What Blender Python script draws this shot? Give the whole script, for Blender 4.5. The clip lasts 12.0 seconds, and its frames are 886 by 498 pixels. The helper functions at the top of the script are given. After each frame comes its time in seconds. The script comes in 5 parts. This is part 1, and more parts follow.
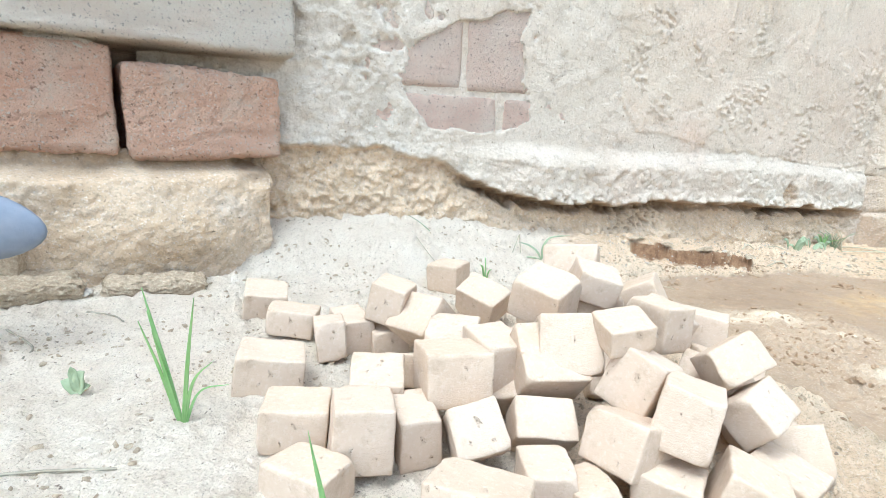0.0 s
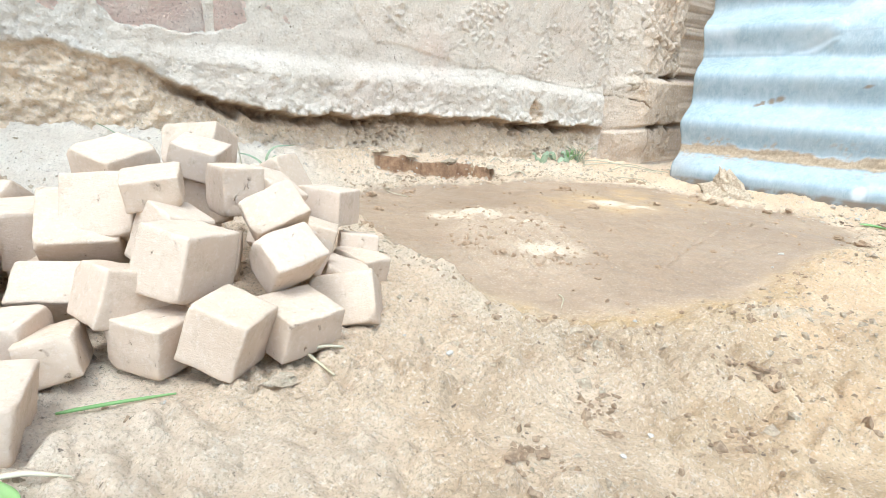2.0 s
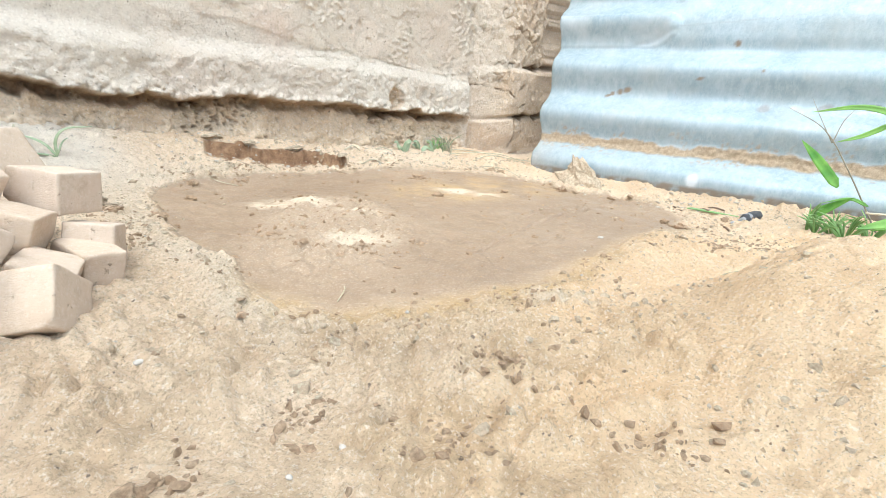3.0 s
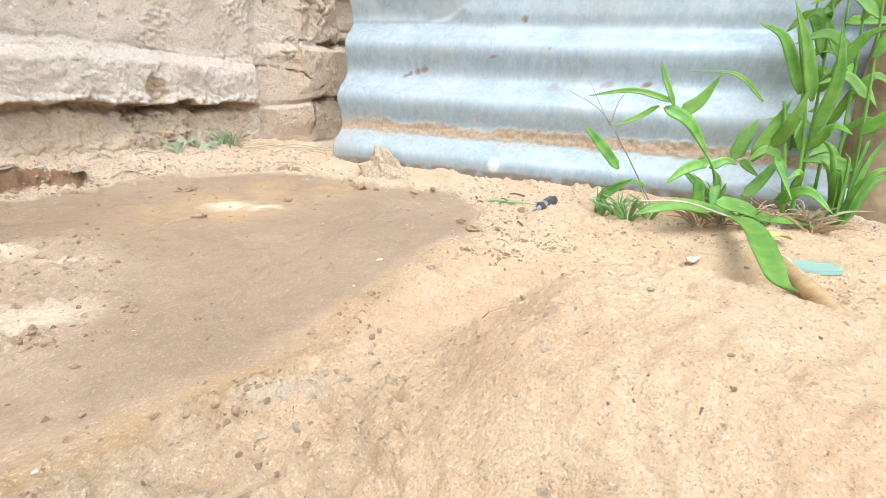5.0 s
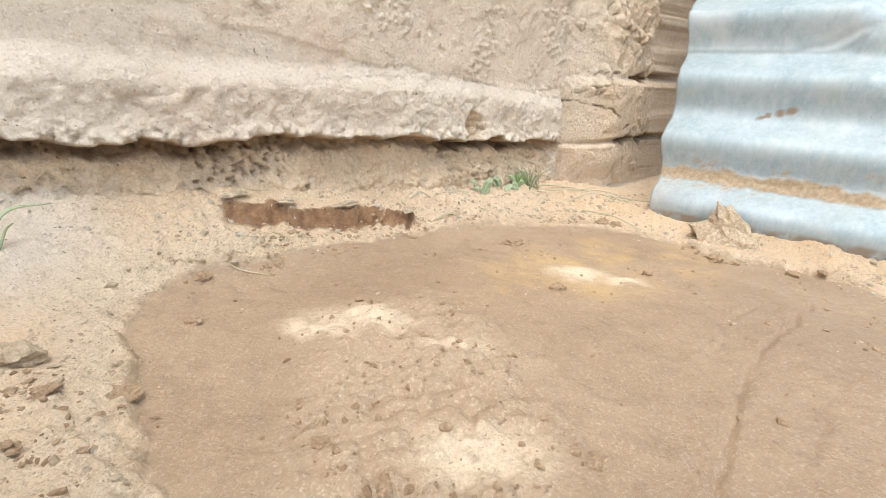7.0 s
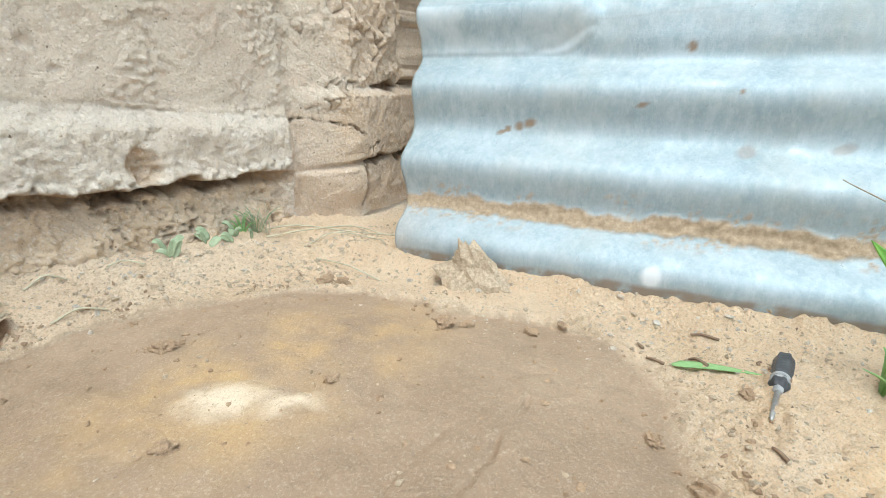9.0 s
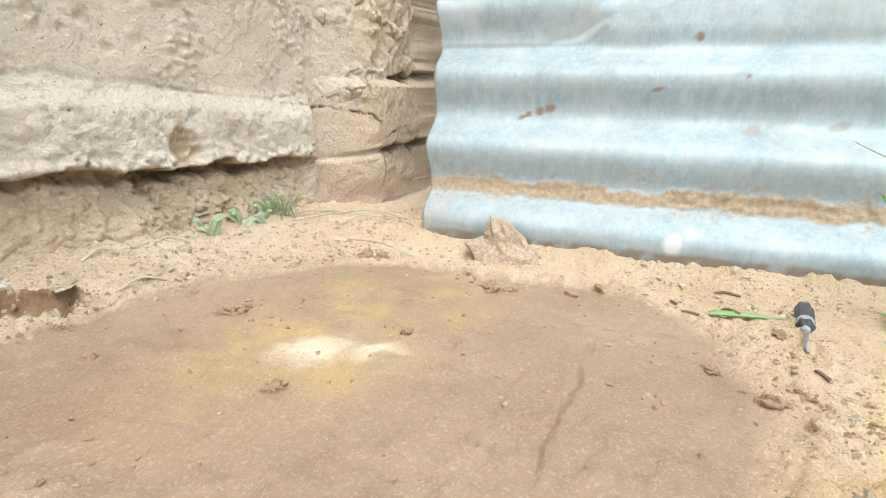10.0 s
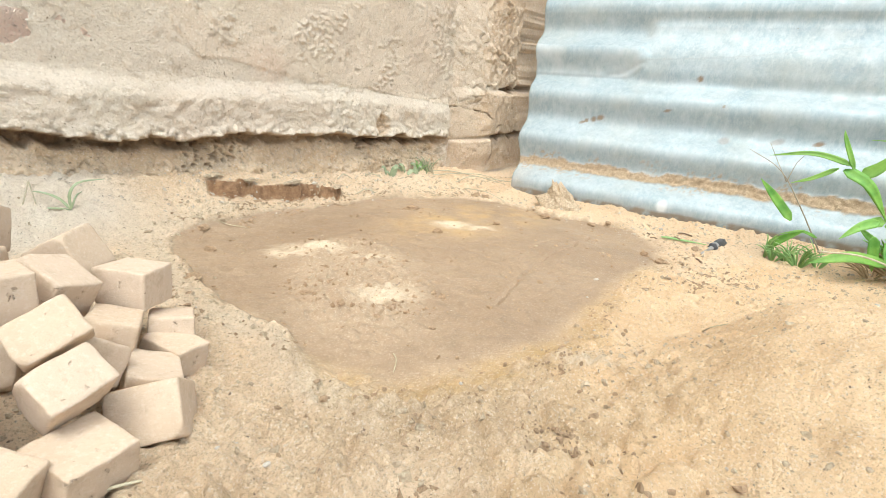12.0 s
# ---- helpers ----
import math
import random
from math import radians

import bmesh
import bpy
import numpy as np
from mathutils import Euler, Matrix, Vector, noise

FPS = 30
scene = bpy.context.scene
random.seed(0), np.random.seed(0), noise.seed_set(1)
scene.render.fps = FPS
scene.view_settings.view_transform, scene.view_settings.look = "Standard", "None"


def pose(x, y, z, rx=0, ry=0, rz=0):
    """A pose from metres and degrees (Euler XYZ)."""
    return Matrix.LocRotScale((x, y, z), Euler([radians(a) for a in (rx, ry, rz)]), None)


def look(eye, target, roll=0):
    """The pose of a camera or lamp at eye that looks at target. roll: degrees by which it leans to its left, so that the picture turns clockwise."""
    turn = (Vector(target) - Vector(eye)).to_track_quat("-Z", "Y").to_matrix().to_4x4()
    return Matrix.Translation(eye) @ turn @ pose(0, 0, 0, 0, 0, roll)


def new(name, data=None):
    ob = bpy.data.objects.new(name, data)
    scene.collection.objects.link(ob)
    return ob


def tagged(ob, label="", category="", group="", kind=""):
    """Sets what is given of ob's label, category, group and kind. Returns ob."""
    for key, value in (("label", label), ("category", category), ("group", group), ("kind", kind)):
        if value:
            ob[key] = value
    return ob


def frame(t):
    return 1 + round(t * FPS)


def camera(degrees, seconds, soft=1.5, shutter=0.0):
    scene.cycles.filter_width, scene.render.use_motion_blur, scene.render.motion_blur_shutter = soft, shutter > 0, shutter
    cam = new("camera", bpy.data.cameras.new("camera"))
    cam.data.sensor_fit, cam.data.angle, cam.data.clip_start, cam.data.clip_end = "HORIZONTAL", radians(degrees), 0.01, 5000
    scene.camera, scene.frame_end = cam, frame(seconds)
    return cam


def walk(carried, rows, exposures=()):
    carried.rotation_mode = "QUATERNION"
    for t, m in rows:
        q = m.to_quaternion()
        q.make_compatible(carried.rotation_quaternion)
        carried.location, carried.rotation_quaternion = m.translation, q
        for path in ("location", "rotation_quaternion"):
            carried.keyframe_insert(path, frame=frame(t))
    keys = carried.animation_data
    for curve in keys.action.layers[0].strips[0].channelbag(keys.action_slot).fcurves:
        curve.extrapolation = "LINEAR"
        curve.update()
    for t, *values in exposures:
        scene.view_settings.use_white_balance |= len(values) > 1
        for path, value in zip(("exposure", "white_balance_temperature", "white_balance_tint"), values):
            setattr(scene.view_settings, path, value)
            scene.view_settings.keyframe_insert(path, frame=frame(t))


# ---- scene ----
import functools

# ---- camera and its walk: seconds, place, turn ----
cam = camera(80.63, 12.0, 0.45)
ROWS = [
    (0, 0.0027, 0.0002, 0.1566, 77.83, -1.63, -1.18),
    (0.5, 0.0237, -0.0237, 0.1330, 75.05, -0.98, -1.89),
    (1, 0.0602, -0.0308, 0.1206, 73.46, -1.26, -4.72),
    (1.5, 0.1075, -0.0242, 0.1229, 73.10, -1.70, -11.81),
    (2, 0.1442, -0.0208, 0.1167, 73.04, -2.02, -16.17),
    (2.5, 0.1820, -0.0190, 0.1133, 73.06, -2.65, -20.76),
    (3, 0.2270, -0.0219, 0.1074, 72.92, -3.26, -25.46),
    (3.5, 0.2691, -0.0257, 0.1055, 72.56, -4.02, -31.69),
    (3.7, 0.2915, -0.0349, 0.1047, 72.43, -3.53, -35.56),
    (5.3, 0.3228, 0.0245, 0.1477, 69.83, -1.75, -42.09),
    (5.5, 0.3084, 0.0405, 0.1532, 69.77, -2.01, -38.94),
    (6, 0.2812, 0.0900, 0.1523, 70.71, -2.21, -31.83),
    (6.5, 0.2580, 0.1413, 0.1459, 71.96, -2.09, -23.70),
    (6.7, 0.2477, 0.1564, 0.1365, 72.09, -2.63, -21.22),
    (8.3, 0.3800, 0.2464, 0.1434, 70.11, 0.92, -28.41),
    (8.5, 0.4086, 0.2419, 0.1508, 70.07, 0.60, -30.65),
    (9, 0.4391, 0.2333, 0.1616, 71.58, -0.16, -37.79),
    (9.5, 0.4445, 0.2425, 0.1491, 72.73, 0.23, -44.00),
    (10, 0.3716, 0.2484, 0.1387, 72.83, -0.55, -41.93),
    (10.5, 0.2557, 0.2033, 0.1357, 70.82, -1.97, -33.75),
    (11, 0.1860, 0.1600, 0.1409, 70.49, -2.17, -30.18),
    (11.5, 0.1692, 0.0731, 0.1550, 71.71, -1.48, -29.62),
    (12, 0.1703, -0.0137, 0.1645, 71.74, -3.66, -30.66),
]
EXPOSURES = [(0.0, 0.83, 5260, 1), (1.5, 0.87, 5260, 1), (2.5, 0.76, 5460, 2), (3.5, 0.72, 5660, 3), (5.5, 0.68, 5910, 8), (6.5, 0.62, 6210, 8), (8.5, 0.48, 5660, 0), (9.5, 0.54, 5710, 0), (10.5, 0.67, 6260, 6), (12.0, 0.62, 6210, 3)]
walk(cam, [(t, pose(x, y, z, rx, ry, rz)) for t, x, y, z, rx, ry, rz in ROWS], EXPOSURES)

# ---- world, sun, exposure ----
world = bpy.data.worlds.new("sky")
scene.world = world
world.use_nodes = True
wn = world.node_tree.nodes
wl = world.node_tree.links
sky = wn.new("ShaderNodeTexSky")
sky.sky_type = "NISHITA"
sky.sun_disc = False
sky.sun_elevation, sky.sun_rotation = radians(70), radians(220)
sky.air_density, sky.dust_density, sky.ozone_density = 1.0, 3.0, 1.0
wn["Background"].inputs[1].default_value = 0.275
haze = wn.new("ShaderNodeHueSaturation")
haze.inputs["Saturation"].default_value = 0.45
wl.new(sky.outputs[0], haze.inputs["Color"])
wl.new(haze.outputs[0], wn["Background"].inputs[0])
sun = new("sun", bpy.data.lights.new("sun", "SUN"))
sun.data.energy, sun.data.angle, sun.data.color = 0.8, radians(26), (1.0, 0.98, 0.95)
sun.matrix_world = look((-1.1, -1.3, 4.8), (0, 0, 0))


# ---- noise for relief ----
@functools.lru_cache(None)
def noise_table(seed):
    return np.random.RandomState(seed).rand(128, 128) * 2 - 1


def vnoise(x, y, seed):
    """Smooth lattice noise in -1..1."""
    table = noise_table(seed)
    xi, yi = np.floor(x).astype(int), np.floor(y).astype(int)
    fx, fy = x - xi, y - yi
    fx, fy = fx * fx * (3 - 2 * fx), fy * fy * (3 - 2 * fy)
    a, b = table[xi % 128, yi % 128], table[(xi + 1) % 128, yi % 128]
    c, d = table[xi % 128, (yi + 1) % 128], table[(xi + 1) % 128, (yi + 1) % 128]
    return (a * (1 - fx) + b * fx) * (1 - fy) + (c * (1 - fx) + d * fx) * fy


def fbm(x, y, size, octaves=4, seed=0, gain=0.5):
    out, amp, total = 0, 1.0, 0.0
    for k in range(octaves):
        out = out + amp * vnoise(x / size * 2 ** k + 17.3 * k, y / size * 2 ** k - 9.1 * k, seed + k)
        total += amp
        amp *= gain
    return out / total


def smooth(a, b, x):
    t = np.clip((x - a) / (b - a), 0, 1)
    return t * t * (3 - 2 * t)


def cells(x, y, size, seed):
    """Distances to the nearest and second-nearest of scattered points, in cells: for crumbs and clods."""
    jit = np.random.RandomState(seed).rand(64, 64, 2)
    u, v = x / size, y / size
    iu, iv = np.floor(u).astype(int), np.floor(v).astype(int)
    f1, f2 = np.full(u.shape, 9.0), np.full(u.shape, 9.0)
    for a in (-1, 0, 1):
        for b in (-1, 0, 1):
            j = jit[(iu + a) % 64, (iv + b) % 64]
            d = np.hypot(iu + a + j[..., 0] - u, iv + b + j[..., 1] - v)
            f2 = np.where(d < f1, f1, np.minimum(f2, d))
            f1 = np.minimum(f1, d)
    return f1, f2


def blob(x, y, cx, cy, rx, ry, turn=0, edge=0.3):
    """1 inside an ellipse, 0 outside, soft at its edge."""
    c, s = math.cos(radians(turn)), math.sin(radians(turn))
    u, v = ((x - cx) * c + (y - cy) * s) / rx, ((y - cy) * c - (x - cx) * s) / ry
    return smooth(1 + edge, 1 - edge, np.sqrt(u * u + v * v))


def near_line(x, y, *points):
    """Distance to a bent line."""
    best = np.full(x.shape, 9.0)
    for (ax, ay), (bx, by) in zip(points, points[1:]):
        dx, dy = bx - ax, by - ay
        t = np.clip(((x - ax) * dx + (y - ay) * dy) / (dx * dx + dy * dy), 0, 1)
        best = np.minimum(best, np.hypot(x - ax - t * dx, y - ay - t * dy))
    return best


def star(x, y, cx, cy, angles, radii):
    """Share of the way from a centre to a wavy outline: 1 on it."""
    th = np.degrees(np.arctan2(y - cy, x - cx)) % 360
    return np.hypot(x - cx, y - cy) / np.interp(th, angles, radii, period=360)


# ---- the plan: back wall line ----
WALL_O = Vector((0, 0.551, 0))
WALL_A = math.atan(0.353)
WALL_U = Vector((math.cos(WALL_A), math.sin(WALL_A), 0))
WALL_N = Vector((math.sin(WALL_A), -math.cos(WALL_A), 0))


def wall_sd(x, y):
    """Distance along the back wall and in front of it."""
    return (x * WALL_U.x + (y - WALL_O.y) * WALL_U.y), (x * WALL_N.x + (y - WALL_O.y) * WALL_N.y)


def mud_edge(x, y):
    """Outline of the wet hollow: 1 on its edge."""
    w = 0.05 * fbm(x, y, 0.07, 4, 41)
    return star(x, y, 0.44, 0.41, [0, 13, 27, 48, 64, 78, 96, 113, 131, 143, 153, 160, 175, 189, 201, 211, 221, 231, 241, 253, 267, 281, 299, 317, 336, 349],
                [0.285, 0.267, 0.242, 0.241, 0.228, 0.217, 0.196, 0.198, 0.217, 0.239, 0.266, 0.268, 0.241, 0.228, 0.221, 0.222, 0.252, 0.261, 0.247, 0.223, 0.198, 0.177, 0.170, 0.185, 0.230, 0.265]) + w


def wet_mask(x, y):
    e = mud_edge(x, y) + 0.012 * fbm(x, y, 0.012, 3, 48)
    soft = np.maximum(0.06 * smooth(0.30, 0.40, x - 0.6 * (y - 0.2)) * smooth(0.45, 0.3, y), 0.10 * smooth(0.30, 0.22, y) * smooth(0.23, 0.28, x))
    return smooth(1.012 + soft, 0.99 - 1.6 * soft, e + soft * 0.5 * fbm(x, y, 0.04, 4, 47))


def island_mask(x, y):
    """The drier crumbly patch within the mud."""
    n = 0.5 * fbm(x, y, 0.05, 4, 45)
    return np.clip(blob(x, y, 0.325, 0.375, 0.052, 0.11, -14, 0.35) + n * blob(x, y, 0.325, 0.375, 0.08, 0.13, -14, 0.3), 0, 1)


def scarp(s, d):
    """The undercut step in the bank below the wall: how far past its lip, and its reach."""
    lip = 0.026 + (s - 0.25) * 0.25 + 0.004 * fbm(s, d, 0.02, 3, 8) + 0.0022 * np.clip(3 * vnoise(s / 0.012, 0 * s, 9), -1, 1) + 0.0006 * vnoise(s / 0.004, d / 0.004, 10)
    return d - lip, smooth(0.245, 0.253, s + 0.1 * d) * smooth(0.420, 0.412, s + 0.1 * d)


def mound_height(x, y):
    """The sand heap: steep towards the tin, running out towards the open side."""
    u = (x - 0.520) / np.where(x < 0.520, 0.095, 0.085)
    v = (y - 0.080) / np.where(y < 0.080, 0.20, 0.075)
    r = np.sqrt(u * u + v * v) + 0.05 * fbm(x, y, 0.06, 3, 13)
    return 0.048 * smooth(1.5, 0.42, r)


def crumb(x, y, size, seed, warp=0.35):
    """Packed grains of about one size, 0 between them and 1 on their tops."""
    f1, f2 = cells(x + warp * size * fbm(x, y, size * 1.6, 2, seed + 1), y + warp * size * fbm(x, y, size * 1.6, 2, seed + 2), size, seed)
    return np.clip(1.25 - 1.9 * f1, 0, 1) ** 0.7


def ground_height(x, y):
    s, d = wall_sd(x, y)
    foot = np.interp(s, [-0.4, -0.16, 0.03, 0.11, 0.25, 0.5, 0.7, 0.85], [0.085, 0.08, 0.072, 0.056, 0.042, 0.022, 0.008, 0.004])
    z = foot * smooth(0.12, -0.02, d + 0.012 * fbm(x, y, 0.08, 3, 5))
    z = np.maximum(z, np.interp(x, [-0.4, -0.11, 0.05, 0.12, 0.19, 0.26], [0.045, 0.033, 0.019, 0.012, 0.007, 0.0]) * smooth(-0.6, -0.1, y))
    past, reach = scarp(s, d)
    z = z - reach * smooth(-0.0005, 0.002, past) * smooth(0.036, 0.010, past) * (0.005 + 0.002 * fbm(x, y, 0.012, 2, 9))
    z = z + reach * 0.0085 * smooth(-0.055, -0.006, past) * smooth(0.0012, -0.0006, past)
    # lower ground between the mud and the tin sheet
    z = z - 0.0095 * smooth(0.58, 0.69, x) * smooth(0.0, 0.022, (1.0155 - x - 0.5016 * y) / 1.1187 + 0.004 * fbm(x, y, 0.03, 3, 15)) * smooth(0.12, 0.2, y)
    sandy = mound_height(x, y)
    on_mound = smooth(0.004, 0.02, sandy)
    z = z + sandy + 0.07 * sandy * fbm(x, y, 0.045, 3, 14)
    pitted = smooth(-0.25, 0.25, fbm(x, y, 0.05, 3, 18))
    z = z + on_mound * (0.0035 * fbm(x, y, 0.018, 4, 17, 0.6) - 0.0024 * pitted * crumb(x, y, 0.013, 16) + 0.0012 * crumb(x, y, 0.006, 19))
    edge = mud_edge(x, y)
    wet, isle = wet_mask(x, y), island_mask(x, y)
    z = z - 0.0012 * wet + 0.0016 * isle * wet
    # crumbly rim thrown up round the mud
    rim = smooth(0.93, 1.0, edge) * smooth(1.16, 1.02, edge)
    rough = np.clip(1 - 0.94 * wet + 0.8 * isle, 0, 1.2)
    south = blob(x, y, 0.26, 0.08, 0.2, 0.14, 20, 0.5)
    clumpy = smooth(-0.05, 0.4, fbm(x, y, 0.05, 3, 36) + 0.45 * rim + 0.4 * south + 0.3 * isle)
    z = z + rough * (0.0035 * fbm(x, y, 0.06, 3, 21) + 0.0026 * fbm(x, y, 0.016, 4, 31, 0.65))
    z = z + rough * (1 - on_mound) * ((0.0042 + 0.003 * south) * clumpy * crumb(x, y, 0.010, 35) + 0.0026 * smooth(-0.3, 0.3, fbm(x, y, 0.03, 3, 37)) * crumb(x, y, 0.0055, 38))
    # a thin jagged crack and faint smears across the mud
    for k, (points, depth) in enumerate((([(0.40, 0.278), (0.455, 0.315), (0.508, 0.348), (0.58, 0.376), (0.625, 0.396)], 0.0012),
                                         ([(0.47, 0.345), (0.53, 0.385), (0.57, 0.40)], 0.0006), ([(0.45, 0.28), (0.5, 0.305), (0.55, 0.32)], 0.0005))):
        r = near_line(x + 0.003 * fbm(x, y, 0.009, 3, 50 + k, 0.6), y + 0.005 * fbm(x, y, 0.012, 4, 58 + k, 0.6), *points)
        z = z + wet * depth * smooth(-0.6, -0.1, fbm(x, y, 0.035, 3, 57)) * (0.25 * smooth(0.010, 0.003, r) - 1.8 * smooth(0.0022, 0.0006, r))
    drag = fbm(x * 0.86 + y * 0.5, (y * 0.86 - x * 0.5) * 0.22, 0.02, 3, 55)
    z = z + wet * (1 - isle) * (0.0011 * drag + 0.0014 * fbm(x, y, 0.05, 3, 56) + 0.0011 * fbm(x, y, 0.012, 3, 59))
    dots = crumb(x, y, 0.02, 63) * smooth(0.25, 0.5, fbm(x, y, 0.03, 3, 64))
    return z + wet * 0.0012 * dots


# ---- materials ----
def material(name):
    m = bpy.data.materials.new(name)
    m.use_nodes = True
    nt = m.node_tree
    return m, nt, nt.nodes["Principled BSDF"]


def put(nt, value, sock):
    if hasattr(value, "is_output"):
        nt.links.new(value, sock)
    else:
        sock.default_value = (*value, 1) if isinstance(value, tuple) else value


def mixcol(nt, fac, a, b, mode="MIX"):
    n = nt.nodes.new("ShaderNodeMix")
    n.data_type, n.blend_type = "RGBA", mode
    put(nt, fac, n.inputs[0]), put(nt, a, n.inputs[6]), put(nt, b, n.inputs[7])
    return n.outputs[2]


def noise_node(nt, scale, detail=6, rough=0.6, lo=0.35, hi=0.65, coord="Object", distort=0.0, stretch=None):
    tc = nt.nodes.new("ShaderNodeTexCoord")
    n = nt.nodes.new("ShaderNodeTexNoise")
    n.inputs["Scale"].default_value, n.inputs["Detail"].default_value, n.inputs["Roughness"].default_value = scale, detail, rough
    n.inputs["Distortion"].default_value = distort
    src = tc.outputs[coord]
    if stretch:
        mp = nt.nodes.new("ShaderNodeMapping")
        mp.inputs["Scale"].default_value = stretch
        nt.links.new(src, mp.inputs[0])
        src = mp.outputs[0]
    nt.links.new(src, n.inputs["Vector"])
    r = nt.nodes.new("ShaderNodeMapRange")
    r.inputs[1].default_value, r.inputs[2].default_value = lo, hi
    nt.links.new(n.outputs[0], r.inputs[0])
    return r.outputs[0]


def cell_node(nt, scale, lo=0.0, hi=0.6, feature="F1"):
    tc = nt.nodes.new("ShaderNodeTexCoord")
    n = nt.nodes.new("ShaderNodeTexVoronoi")
    n.feature = feature
    n.inputs["Scale"].default_value = scale
    nt.links.new(tc.outputs["Object"], n.inputs["Vector"])
    r = nt.nodes.new("ShaderNodeMapRange")
    r.inputs[1].default_value, r.inputs[2].default_value = lo, hi
    nt.links.new(n.outputs["Distance"], r.inputs[0])
    return r.outputs[0]


def bump(nt, bsdf, heights, distance=0.002):
    """heights: (socket, strength) pairs, chained."""
    last = None
    for h, strength in heights:
        b = nt.nodes.new("ShaderNodeBump")
        b.inputs["Strength"].default_value, b.inputs["Distance"].default_value = strength, distance
        nt.links.new(h, b.inputs["Height"])
        if last:
            nt.links.new(last, b.inputs["Normal"])
        last = b.outputs[0]
    nt.links.new(last, bsdf.inputs["Normal"])


def attribute(nt, name):
    a = nt.nodes.new("ShaderNodeAttribute")
    a.attribute_name = name
    sp = nt.nodes.new("ShaderNodeSeparateColor")
    nt.links.new(a.outputs["Color"], sp.inputs[0])
    return sp.outputs[0], sp.outputs[1], sp.outputs[2]


def math_node(nt, op, a, b):
    n = nt.nodes.new("ShaderNodeMath")
    n.operation, n.use_clamp = op, True
    put(nt, a, n.inputs[0]), put(nt, b, n.inputs[1])
    return n.outputs[0]


def times(nt, a, b):
    return math_node(nt, "MULTIPLY", a, b)


def soil_material():
    m, nt, p = material("soil")
    wet, sand, ash = attribute(nt, "zone")
    pale, ochre, brown = attribute(nt, "tint")
    col = mixcol(nt, noise_node(nt, 14, 8), (0.73, 0.53, 0.33), (0.85, 0.66, 0.445))
    col = mixcol(nt, sand, col, mixcol(nt, noise_node(nt, 26, 8), (0.79, 0.545, 0.305), (0.88, 0.65, 0.395)))
    col = mixcol(nt, ash, col, mixcol(nt, noise_node(nt, 40, 8), (0.76, 0.635, 0.48), (0.85, 0.74, 0.585)))
    col = mixcol(nt, times(nt, brown, 0.6), col, mixcol(nt, noise_node(nt, 45, 8), (0.42, 0.28, 0.15), (0.60, 0.435, 0.26)))
    mud = mixcol(nt, noise_node(nt, 7, 5), (0.290, 0.197, 0.119), (0.358, 0.252, 0.156))
    mud = mixcol(nt, times(nt, noise_node(nt, 60, 8, 0.7, 0.5, 0.72), 0.7), mud, (0.225, 0.152, 0.088))
    mud = mixcol(nt, times(nt, noise_node(nt, 40, 8, 0.7, 0.55, 0.75), 0.6), mud, (0.43, 0.315, 0.195))
    col = mixcol(nt, wet, col, mud)
    col = mixcol(nt, times(nt, ochre, noise_node(nt, 30, 6, 0.6, 0.3, 0.6)), col, (0.55, 0.36, 0.155))
    col = mixcol(nt, times(nt, pale, noise_node(nt, 90, 8, 0.7, 0.30, 0.48)), col, (0.73, 0.59, 0.41))
    grain = noise_node(nt, 600, 4, 0.7)
    dry = math_node(nt, "SUBTRACT", 1.0, times(nt, wet, 0.7))
    col = mixcol(nt, times(nt, times(nt, noise_node(nt, 480, 6, 0.78, 0.53, 0.60), 0.42), math_node(nt, "SUBTRACT", dry, times(nt, math_node(nt, "MAXIMUM", ash, sand), 0.65))), col, (0.36, 0.245, 0.14))
    col = mixcol(nt, times(nt, times(nt, noise_node(nt, 560, 5, 0.75, 0.54, 0.61), 0.6), dry), col, (0.86, 0.74, 0.57))
    col = mixcol(nt, times(nt, noise_node(nt, 950, 3, 0.7, 0.57, 0.63), 0.45), col, (0.34, 0.235, 0.14))
    col = mixcol(nt, times(nt, times(nt, noise_node(nt, 640, 4, 0.7, 0.59, 0.64), 0.3), wet), col, (0.54, 0.42, 0.29))
    col = mixcol(nt, times(nt, noise_node(nt, 170, 5, 0.7, 0.62, 0.68), 0.5), col, (0.34, 0.235, 0.14))
    col = mixcol(nt, noise_node(nt, 260, 3, 0.6, 0.67, 0.72), col, (0.25, 0.18, 0.12))
    loose = times(nt, math_node(nt, "SUBTRACT", dry, times(nt, math_node(nt, "MAXIMUM", ash, sand), 0.75)), 0.28)
    col = mixcol(nt, times(nt, loose, noise_node(nt, 95, 8, 0.72, 0.57, 0.66)), col, (0.30, 0.20, 0.115))
    dug = attribute(nt, "slot")[0]
    col = mixcol(nt, dug, col, mixcol(nt, noise_node(nt, 120, 6, 0.7), (0.22, 0.115, 0.055), (0.44, 0.255, 0.13)))
    put(nt, col, p.inputs["Base Color"])
    put(nt, mixcol(nt, wet, (0.96, 0.96, 0.96), mixcol(nt, noise_node(nt, 20, 4), (0.48, 0.48, 0.48), (0.68, 0.68, 0.68))), p.inputs["Roughness"])
    bump(nt, p, [(times(nt, noise_node(nt, 150, 9, 0.72, 0.2, 0.8), dry), 0.8), (times(nt, cell_node(nt, 330), dry), 0.35), (times(nt, grain, dry), 0.5),
                 (noise_node(nt, 60, 9, 0.7, 0.2, 0.8), 0.45)], 0.0017)
    return m


